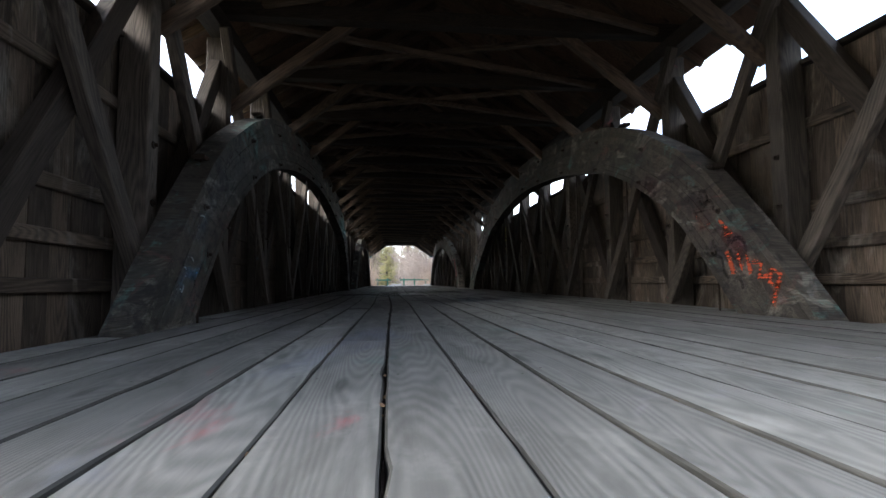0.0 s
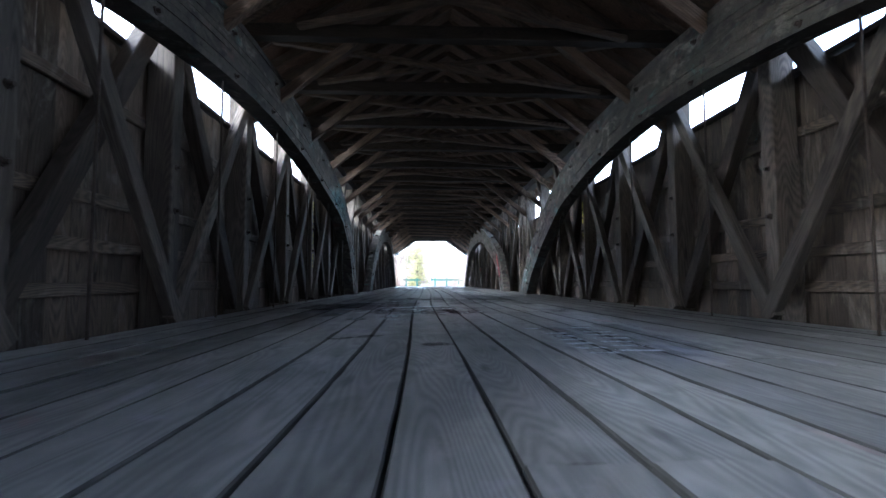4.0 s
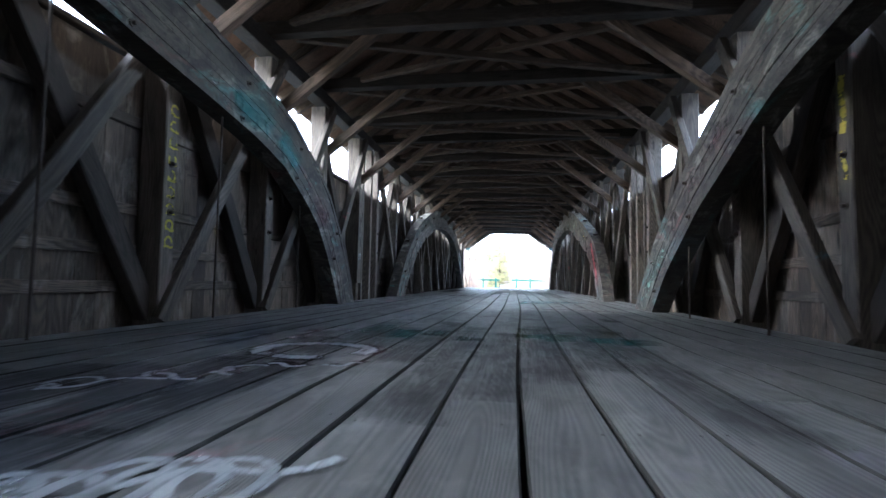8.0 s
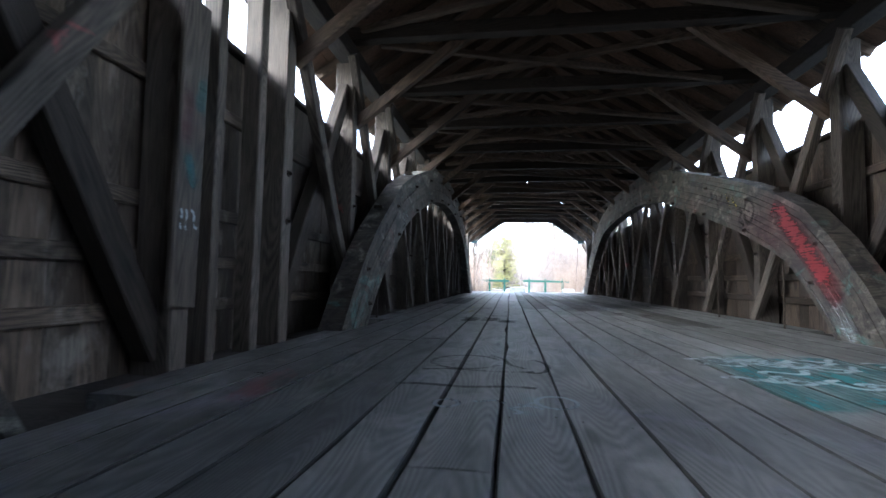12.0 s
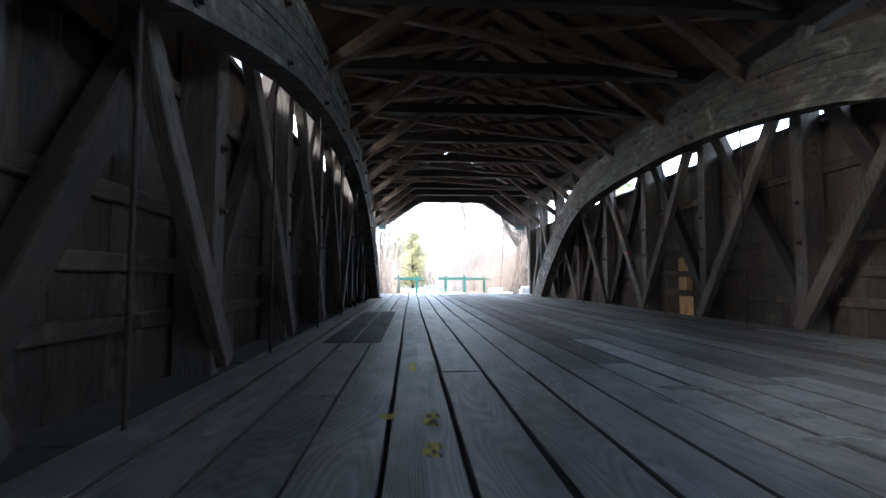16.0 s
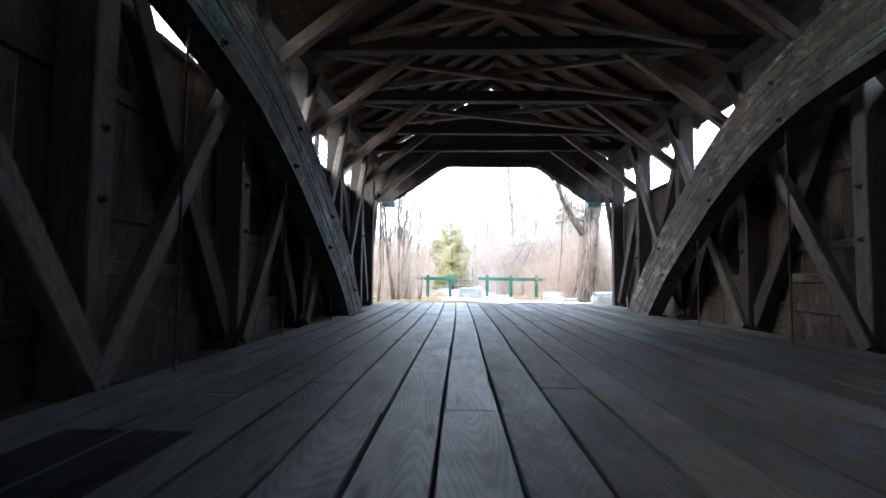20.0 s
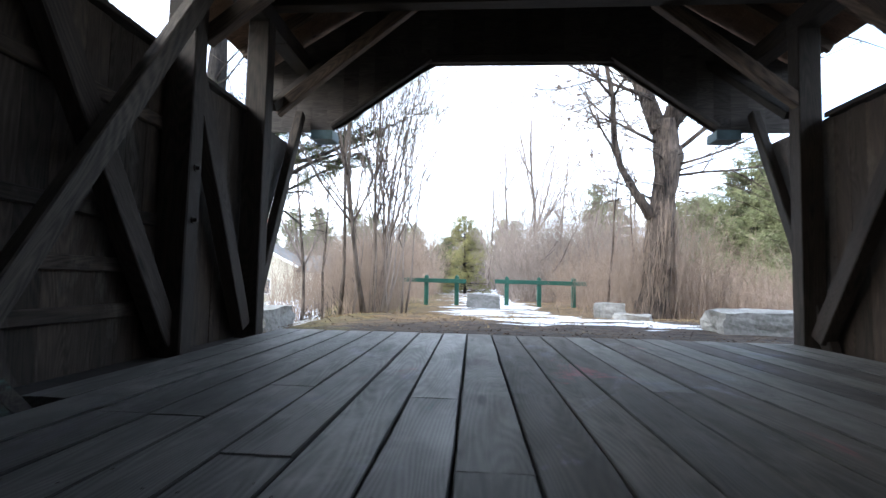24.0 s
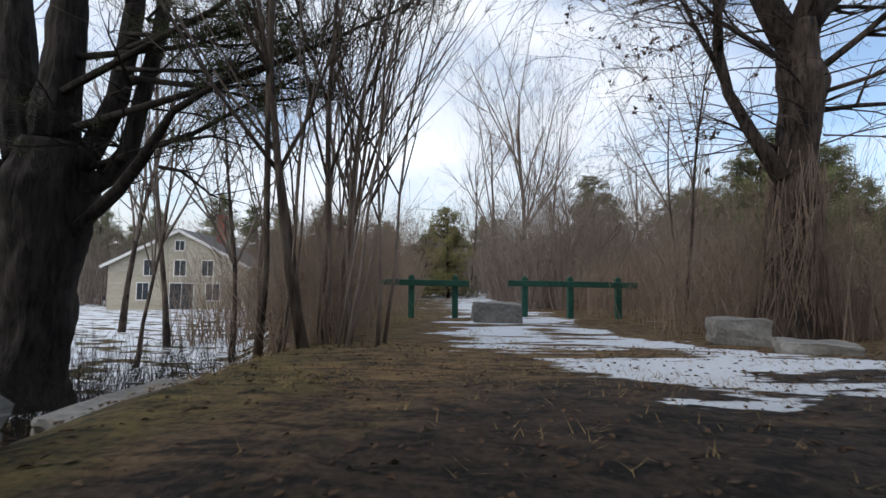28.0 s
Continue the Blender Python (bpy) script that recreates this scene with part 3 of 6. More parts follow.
def truss(side):
    t = empty("truss")
    tagged(t, "weathered brown timber bridge truss of posts and crossed braces", "truss", group="bridge trusses")
    for span in SPANS:
        for i, y in enumerate(span):
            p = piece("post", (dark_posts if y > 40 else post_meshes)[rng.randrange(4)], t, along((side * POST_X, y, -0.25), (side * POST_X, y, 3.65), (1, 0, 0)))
            for z in (1.10, 1.60):
                piece("bolt", BOLT, p, p.matrix_basis.inverted() @ pose(side * (POST_X - 0.14), y, z + rng.uniform(-0.04, 0.04), 0, 0, 180 if side > 0 else 0))
            if i + 1 < len(span):
                panel(t, side, y, span[i + 1], i < 5 if span is SPANS[0] else i < 6)
    # slim posts between the two spans, over the pier
    for y, w in ((23.62, 0.10), (24.25, 0.13)):
        beam("pier_post", (side * (POST_X - 0.02), y, -0.25), (side * (POST_X - 0.02), y + 0.03, 3.66), w, 0.17, M_TIMBER_LIGHT, t, up=(1, 0, 0), rng=rng)
    if side < 0:
        beam("cover_board", (side * (POST_X - 0.165), 23.18, 0.36), (side * (POST_X - 0.165), 23.21, 2.5), 0.27, 0.045, M_TIMBER_LIGHT, t, "pale painted cover board nailed over a post", up=(1, 0, 0), rng=rng)
    # the end post and its shorter brace at the north portal
    p = beam("post", (side * POST_X, END_POSTS[side], -0.25), (side * POST_X, END_POSTS[side], 3.72), 0.20, 0.26, M_TIMBER, t, up=(1, 0, 0), rng=rng)
    beam("brace", (side * (POST_X + 0.02), POSTS[-1] + 0.06, 2.75), (side * (POST_X + 0.02), END_POSTS[side] - 0.16, 0.06), 0.20, 0.15, M_TIMBER, t, up=(1, 0, 0), rng=rng)
    beam("knee_brace", (side * (POST_X - 0.1), END_POSTS[side] + 0.12, 2.72), (side * 2.75, END_POSTS[side] + 1.42, 4.0), 0.10, 0.13, M_TIMBER, t, up=(1, 0, 0), rng=rng)
    for k in range(13):
        ya, yb = Y0 + 0.2 + k * 3.8, Y0 + 0.2 + (k + 1) * 3.8 - 0.01
        yb = min(yb, Y1 + 1.5)
        beam("upper_chord", (side * (POST_X + 0.0), ya, CHORD_Z + 0.1), (side * (POST_X + 0.0), yb, CHORD_Z + 0.1), 0.24, 0.24, M_TIMBER, t, rng=rng)
        beam("lower_chord", (side * (POST_X + 0.0), ya, -0.42), (side * (POST_X + 0.0), min(yb, Y1), -0.42), 0.24, 0.26, M_TIMBER, t, rng=rng)
    return t


for side in (-1, 1):
    truss(side)

# ---------------- arches ----------------
def arch_layer(side, num, k, layers):
    """One bent lamination of an arch, k counted from its back."""
    n = 40
    centre = ARCHES[num][0]
    verts, faces = [], []
    x0 = ARCH_X[side] + rng.uniform(-0.006, 0.006)
    x1 = ARCH_X[side] + ARCH_W + rng.uniform(-0.008, 0.008)
    d0, d1 = DEPTH * k / layers + 0.002, DEPTH * (k + 1) / layers - 0.002
    for i in range(n + 1):
        u = (2 * i / n - 1) * 1.06
        u *= leg(num, -1 if u < 0 else 1, side)[0]
        e = 0.35
        sl = (arch_back(u + e, num, side) - arch_back(u - e, num, side)) / (2 * e)
        ln = math.hypot(1, sl)
        ny, nz = sl / ln, -1 / ln
        j = 0.003 * math.sin(i * 1.7 + k * 2.1)
        for d, x in ((d0, x0 + j), (d0, x1), (d1, x1), (d1, x0 + j)):
            verts.append((side * x, centre + u + ny * d, arch_back(u, num, side) + nz * d))
    for i in range(n):
        for a in range(4):
            b = (a + 1) % 4
            q = (i * 4 + a, i * 4 + b, i * 4 + 4 + b, i * 4 + 4 + a)
            faces.append(q if side > 0 else tuple(reversed(q)))
    faces += [(0, 3, 2, 1) if side > 0 else (0, 1, 2, 3), tuple(n * 4 + a for a in ((0, 1, 2, 3) if side > 0 else (0, 3, 2, 1)))]
    return mesh_of("lamination", verts, faces, M_ARCH)


def arch(side, num, label):
    centre = ARCHES[num][0]
    half = sum(ARCHES[num][1:]) / 2
    a = empty("arch")
    tagged(a, label, "arch", group="laminated bridge arches")
    layers = 10
    for k in range(layers):
        piece("lamination", arch_layer(side, num, k, layers), a)
    for u in [-8.2, -6.6, -5.1, -3.4, -1.7, 0, 1.7, 3.4, 5.1, 6.6, 8.2]:
        for d in (0.2, 0.6):
            piece("bolt", BOLT, a, pose(side * ARCH_X[side], centre + u * half / 9.4 + d * (0.25 if u < 0 else -0.25), arch_back(u * half / 9.4, num, side) - d * 1.12, 0, 0, 180 if side > 0 else 0))
    # hanger rods with a nut plate on the arch's back
    for y in POSTS:
        u = y + 0.42 - centre
        if abs(u) < half * 0.86:
            zt = arch_back(u, num, side)
            r = piece("hanger_rod", rod_mesh("hanger_rod", zt + 0.45, 0.012, M_IRON), a, along((side * (ARCH_X[side] + 0.135), centre + u, -0.4), (side * (ARCH_X[side] + 0.135), centre + u, zt + 0.05)))
            piece("washer_plate", bar("washer_plate", 0.16, 0.12, 0.05, M_IRON, 0.006), a, pose(side * (ARCH_X[side] + 0.135), centre + u, zt + 0.03, 0, 0, 90))
    return a


ARCH_LABELS = {(-1, 0): "laminated timber arch with dark faded paint marks", (1, 0): "laminated timber arch sprayed with orange and red graffiti",
               (-1, 1): "grey laminated timber arch with pale scuffed paint", (1, 1): "laminated timber arch with a bright red painted band"}
for side in (-1, 1):
    for k in range(2):
        arch(side, k, ARCH_LABELS[side, k])

# ---------------- roof ----------------
def roof_frame(y):
    f = empty("roof_frame")
    tagged(f, "dark rough-sawn tie beam with two knee braces", "roof frame", group="roof frames")
    bend = rng.uniform(-0.04, 0.04)
    beam("tie_beam", (-3.6, y, TIE_Z + 0.1), (3.6, y, TIE_Z + 0.1 + bend), 0.19, 0.2, M_TIMBER, f, rng=rng)
    for s in (-1, 1):
        d = rng.uniform(-0.08, 0.08)
        beam("knee_brace", (s * (POST_X - 0.08), y + 0.14, 2.78 + d), (s * (1.50 + d), y + 0.14, TIE_Z + 0.12), 0.12, 0.15, M_RAFTER, f, rng=rng)


for y in POSTS + [46.78]:
    roof_frame(y)
for i in range(len(POSTS) - 1):
    ya, yb = POSTS[i], POSTS[i + 1]
    for s in (-1, 1):
        d = rng.uniform(-0.5, 0.3)
        b = beam("lateral_brace", (s * (2.9 + d * 0.3), ya + 0.12, TIE_Z + (0.14 if s > 0 else 0.03)), (-s * (2.9 + d), yb - 0.12, TIE_Z + (0.14 if s > 0 else 0.03)), 0.10, 0.09, M_RAFTER, rng=rng)
        tagged(b, "thin dark timber brace crossing between tie beams", "brace", group="lateral roof braces")

rafter_me = [bar("rafter", math.hypot(RIDGE_Z - EAVE_Z, EAVE_X), 0.075, 0.14, M_RAFTER, 0.006, 2, 0.004, rng) for _ in range(4)]
y = Y0 - 0.6
while y < Y1 + 1.4:
    r = empty("rafter_pair", pose(0, y, 0))
    tagged(r, "pair of brown sawn rafters under the roof boards", "rafters", group="rafters")
    for s in (-1, 1):
        piece("rafter", rafter_me[rng.randrange(4)], r, along((s * EAVE_X, 0, EAVE_Z - 0.1), (0, 0, RIDGE_Z - 0.1)))
    y += 0.72

# roof boards run lengthwise
rv, rf = [], []
nb = 17
for s in (-1, 1):
    for b in range(nb):
        u0, u1 = b / nb, (b + 1) / nb + 0.004
        edges, v = [], Y0 - 1.9
        while v < Y1 + 1.60:
            w = min(v + rng.uniform(3.0, 4.6), Y1 + 1.60)
            edges.append((v, w + 0.01))
            v = w
        for a, c in edges:
            lift = rng.uniform(0, 0.008)
            i0 = len(rv)
            for z in (0.0, 0.022):
                for u in (u0, u1):
                    for yy in (a, c):
                        rv.append((s * EAVE_X * 1.02 * (1 - u), yy, EAVE_Z - 0.03 + (RIDGE_Z - EAVE_Z) * u + z + lift))
            rf += [tuple(i0 + k for k in q) for q in ((0, 1, 3, 2), (4, 6, 7, 5), (0, 4, 5, 1), (2, 3, 7, 6), (0, 2, 6, 4), (1, 5, 7, 3))]
roof = piece("roof", mesh_of("roof", rv, rf, M_ROOF))
tagged(roof, "dark brown board roof seen from below", "roof", kind="structure")

# ---------------- portal fronts ----------------
CRACKS = ((-1.25, -1.0), (-0.8, -0.55), (-0.3, -0.05), (0.4, 0.65), (0.85, 1.2), (1.8, 2.05))   # short boards that let daylight in under the roof


def portal(y, s, name):
    """The boarded front above the opening; s is the way it faces."""
    p = empty(name, pose(0, y, 0))
    tagged(p, "dark vertical boards over the bridge opening with cut corners", "portal", kind="structure")
    x = -3.9
    while x < 3.88:
        w = min(0.24, 3.9 - x)
        xm = x + w / 2

        def low(v):
            a = abs(v)
            return 3.90 if a < 1.32 else (3.90 - (a - 1.32) * 1.04 / 1.5 if a < 2.82 else 2.86)
        short = 0.08 if s > 0 and any(a < xm < c for a, c in CRACKS) else 0.028
        ta, tb = (RIDGE_Z - short - abs(v) * (RIDGE_Z - EAVE_Z) / EAVE_X for v in (x, x + w))
        top = min(ta, tb)
        lap = 0.003 * (int(round((x + 3.9) / 0.24)) % 2)
        za, zb = low(x + 0.003), low(x + w - 0.003)
        if top > max(za, zb):
            vs = [(x, -0.013 + lap, za), (x + w + 0.002, -0.013 + lap, zb), (x + w + 0.002, -0.013 + lap, tb), (x, -0.013 + lap, ta)]
            vs += [(a, 0.013 + lap, c) for a, b2, c in vs]
            piece("board", mesh_of("board", vs, [(0, 1, 2, 3), (7, 6, 5, 4), (0, 4, 5, 1), (1, 5, 6, 2), (2, 6, 7, 3), (3, 7, 4, 0)], M_FACADE), p)
        x += w
    ins = -0.05 * s
    beam("header", (-1.4, ins, 3.98), (1.4, ins, 3.98), 0.06, 0.13, M_FACADE, p, rng=rng)
    for e in (-1, 1):
        beam("corner_brace", (e * 1.34, ins, 3.98), (e * 2.85, ins, 2.93), 0.06, 0.14, M_FACADE, p, up=(0, 1, 0), rng=rng)
        beam("return_box", (e * 2.98, -0.12, 2.80), (e * 2.98, 0.2, 2.80), 0.34, 0.14, M_TRIM, p, rng=rng)
    return p


portal(Y1 + 1.55, 1, "portal_north")
portal(Y0 - 1.55, -1, "portal_south")

# ---------------- trees and brush ----------------
def tubes(name, lines, material, smooth=True):
    """One mesh of tapered limbs; each line is a list of (point, radius)."""
    verts, faces = [], []
    for line in lines:
        rmax = line[0][1]
        if rmax > 0.3:
            fine = []
            for (pa, ra), (pb, rb) in zip(line, line[1:]):
                for s in range(9):
                    fine.append((pa.lerp(pb, s / 9), ra + (rb - ra) * s / 9))
            line = fine + [line[-1]]
        n = 40 if rmax > 0.3 else 10 if rmax > 0.2 else 6 if rmax > 0.06 else 4 if rmax > 0.02 else 3
        i0 = len(verts)
        for j, (p, r) in enumerate(line):
            q0, q1 = line[max(j - 1, 0)][0], line[min(j + 1, len(line) - 1)][0]
            d = (q1 - q0)
            d = d.normalized() if d.length > 1e-6 else Vector((0, 0, 1))
            a = d.orthogonal().normalized()
            b = d.cross(a)
            for k in range(n):
                t = 2 * math.pi * k / n
                rr = r * (1 + (0.17 * noise.noise((math.cos(t) * 1.4, math.sin(t) * 1.4 + p.x, p.z * 0.9)) + 0.15 * noise.noise((math.cos(t) * 4, math.sin(t) * 4, p.z * 0.9)) + 0.11 * noise.noise((math.cos(t) * 9, math.sin(t) * 9, p.z * 2.6)) if r > 0.1 else 0))
                verts.append(p + a * (rr * math.cos(t)) + b * (rr * math.sin(t)))
        for j in range(len(line) - 1):
            for k in range(n):
                a0, a1 = i0 + j * n + k, i0 + j * n + (k + 1) % n
                faces.append((a0, a1, a1 + n, a0 + n))
        faces.append(tuple(i0 + k for k in reversed(range(n))))
        faces.append(tuple(i0 + (len(line) - 1) * n + k for k in range(n)))
    return mesh_of(name, verts, faces, material, smooth)


def rand_dir(rg):
    v = Vector((rg.gauss(0, 1), rg.gauss(0, 1), rg.gauss(0, 1)))
    return v.normalized()


def grow(out, p, d, length, r, level, rg, kids=(7, 5, 4, 3), up=0.12, wob=0.22, spread=0.9, start=0.25):
    n = 6 if level == 0 else 4
    line, p, d = [(p.copy(), r)], p.copy(), d.normalized()
    spots = []
    for i in range(n):
        d = (d + rand_dir(rg) * wob + Vector((0, 0, up))).normalized()
        p = p + d * (length / n)
        rr = r * (1 - 0.72 * (i + 1) / n)
        line.append((p.copy(), max(rr, 0.004)))
        spots.append((p.copy(), d.copy(), rr, (i + 1) / n))
    out.append(line)
    if level < len(kids):
        for _ in range(kids[level]):
            q, dd, rr, u = rg.choice([s for s in spots if s[3] >= start])
            side = rand_dir(rg)
            side = (side - dd * side.dot(dd)).normalized()
            nd = (dd + side * spread * rg.uniform(0.6, 1.2)).normalized()
            grow(out, q, nd, length * rg.uniform(0.42, 0.68), max(rr * 0.62, 0.006), level + 1, rg, kids, up, wob, spread, 0.2)


def blades(name, spots, material, count, size, width, rg, flat=0.0):
    """Clumps of thin blades or needles about each spot."""
    verts, faces = [], []
    for p in spots:
        for _ in range(count):
            d = rand_dir(rg)
            d.z *= 1 - flat
            o = p + rand_dir(rg) * size * 0.5
            w = d.cross(rand_dir(rg)).normalized() * width
            i = len(verts)
            verts += [o - w, o + w, o + d * size * rg.uniform(0.6, 1.3)]
            faces.append((i, i + 1, i + 2))
    return mesh_of(name, verts, faces, material)


def bare_tree(x, y, h, r, seed, label, kids=(8, 5, 4, 3), material=None, twig=None, up=0.12, spread=0.8, wob=0.16, start=0.3, lean=(0, 0, 1)):
    rg = random.Random(seed)
    t = empty("tree", pose(x, y, ground_height(x, y) - 0.05))
    tagged(t, label, "tree", group="bare trees")
    lines = []
    grow(lines, Vector((0, 0, 0)), Vector(lean), h, r, 0, rg, kids, up, wob, spread, start)
    lines[0][0] = (lines[0][0][0], r * 1.3)
    piece("trunk", tubes("trunk", lines[:1], material or M_BARK_GREY), t)
    piece("crown", tubes("crown", lines[1:], twig or M_TWIG_GREY), t)
    return t


def pine(x, y, h, seed, label, material=None, width=0.28, dens=1.0, bare=0.12):
    rg = random.Random(seed)
    t = empty("pine_tree", pose(x, y, ground_height(x, y) - 0.05))
    tagged(t, label, "pine tree", group="pine trees")
    top = Vector((rg.uniform(-0.2, 0.2), rg.uniform(-0.2, 0.2), h))
    piece("trunk", tubes("trunk", [[(Vector((0, 0, 0)), h * 0.018), (top * 0.5, h * 0.012), (top, 0.01)]], M_BARK), t)
    lines, spots = [], []
    z = h * bare
    while z < h * 0.99:
        u = z / h
        reach = h * width * (1 - u) ** 0.42 * rg.uniform(0.65, 1.2) + 0.15
        for _ in range(4):
            a = rg.uniform(0, 2 * math.pi)
            L = reach * rg.uniform(0.55, 1.1)
            p0 = Vector((top.x * u, top.y * u, z))
            p1 = p0 + Vector((math.cos(a), math.sin(a), rg.uniform(-0.1, 0.35))) * L
            lines.append([(p0, 0.02 + 0.012 * L), (p1, 0.006)])
            for k in range(max(3, int(L * 5.0 * dens))):
                v = rg.uniform(0.25, 1.05)
                spots.append(p0.lerp(p1, v) + rand_dir(rg) * 0.26 * L ** 0.5)
        z += h * 0.035 * rg.uniform(0.7, 1.2)
    piece("branchwork", tubes("branchwork", lines, M_BARK), t)
    piece("crown", blades("crown", spots, material or M_NEEDLE, 17, 0.024 * h + 0.10, 0.0014 * h + 0.008, rg, 0.3), t)
    return t


def brush(name, label, count, place, hlo, hhi, material, seed, twigs=9, thick=0.006):
    rg = random.Random(seed)
    lines = []
    for _ in range(count):
        x, y = place(rg)
        h = rg.uniform(hlo, hhi)
        z = ground_height(x, y)
        p = Vector((x, y, z - 0.03))
        d = Vector((rg.gauss(0, 0.25), rg.gauss(0, 0.25), 1)).normalized()
        q, s = p + d * h * 0.55, p + d * h + rand_dir(rg) * h * 0.12
        lines.append([(p, thick * (0.7 + 0.25 * h)), (q, thick * 0.6), (s, 0.003)])
        for _ in range(twigs):
            u = rg.uniform(0.25, 0.95)
            a = p.lerp(q, u / 0.55) if u < 0.55 else q.lerp(s, (u - 0.55) / 0.45)
            e = a + (d * rg.uniform(0.3, 1) + rand_dir(rg) * 0.8).normalized() * h * rg.uniform(0.12, 0.32)
            lines.append([(a, thick * 0.4), (e, 0.002)])
    ob = piece(name, tubes(name, lines, material, False))
    return tagged(ob, label, "brush", kind="stuff")


# the old tree by the track, with a knot and a low limb
def old_tree():
    rg = random.Random(21)
    x, y = 4.75, 56.1
    t = empty("old_tree", pose(x, y, ground_height(x, y) - 0.1))
    tagged(t, "old grey-brown bare tree with a thick forked trunk", "tree")
    V = Vector
    trunk = [(V((-0.05, 0, 0)), 0.55), (V((0.0, 0, 0.9)), 0.41), (V((0.1, 0, 2.3)), 0.37), (V((0.27, 0, 3.7)), 0.34), (V((0.38, 0, 4.5)), 0.37), (V((0.42, 0, 4.95)), 0.43), (V((0.36, 0, 5.35)), 0.34), (V((0.32, 0, 6.1)), 0.33)]
    limbs = []
    # two leaders above the fork, then the side limb, then lesser limbs
    forks = [(V((0.18, 0, 5.8)), V((-0.34, 0.1, 1)), 6.5, 0.27), (V((0.42, 0, 5.8)), V((0.40, -0.1, 1)), 6.5, 0.29),
             None, (V((0.6, 0, 4.4)), V((1, 0.2, 0.15)), 3.4, 0.06), (V((0.1, 0, 3.6)), V((-0.9, 0.1, 0.45)), 1.6, 0.05),
             (V((0.6, 0, 5.1)), V((1, -0.3, 0.5)), 4.2, 0.08), (V((0.6, 0, 5.9)), V((1, 0.3, 0.7)), 4.5, 0.09), (V((0.1, 0, 5.4)), V((-1, -0.2, 0.6)), 3.2, 0.06), (V((0.6, -0.1, 4.7)), V((0.9, -0.6, 0.0)), 3.0, 0.05),
             (V((0.7, 0, 6.6)), V((1, 0, 0.35)), 4.5, 0.08), (V((0.0, 0, 6.8)), V((-1, 0, 0.5)), 3.6, 0.07)]
    for k, fork in enumerate(forks):
        if fork is None:
            p = V((-0.1, -0.1, 3.1))
            limbs.append([(p, 0.17), (p + V((-0.5, 0, 0.75)), 0.13), (p + V((-0.95, 0, 1.6)), 0.11), (p + V((-1.12, 0, 2.4)), 0.095)])
            grow(limbs, p + V((-1.12, 0, 2.4)), V((-0.08, 0, 1)), 5.0, 0.095, 1, rg, (9, 8, 6, 4), 0.10, 0.2, 0.9, 0.1)
            grow(limbs, p + V((-0.95, 0, 1.6)), V((-0.7, 0, 1)), 2.6, 0.06, 2, rg, (8, 7, 5, 4), 0.10, 0.25, 0.9, 0.1)
        else:
            p, d, L, r = fork
            grow(limbs, p, d, L, r, 1 if k < 2 else 2, rg, (8, 9, 7, 4), 0.08, 0.2, 0.95, 0.2)
    for _ in range(46):
        a, z = rg.uniform(0, 6.28), rg.uniform(3.6, 7.4)
        q = V((0.4 + 0.3 * math.cos(a), 0.3 * math.sin(a), z))
        grow(limbs, q, V((math.cos(a), 0.5 * math.sin(a), rg.uniform(-0.05, 0.5))), rg.uniform(2.0, 4.2), 0.02, 2, rg, (0, 0, 5, 3), -0.07, 0.16, 0.7, 0.2)
    piece("trunk", tubes("trunk", [trunk], M_BARK_GREY), t)
    piece("crown", tubes("crown", limbs, M_BARK_GREY), t)
    vines = []
    for _ in range(150):
        a = rg.uniform(0, 6.28)
        pts = []
        for j in range(6):
            z = j * rg.uniform(0.5, 0.75)
            rr = 0.43 - 0.03 * j + rg.uniform(0, 0.22)
            a += rg.uniform(-0.3, 0.3)
            pts.append((V((math.cos(a) * rr + 0.05 * j, math.sin(a) * rr, z)), rg.uniform(0.005, 0.012)))
        vines.append(pts)
    piece("vines", tubes("vines", vines, M_TWIG), t, None, "dry brown vines clinging to the trunk")


old_tree()


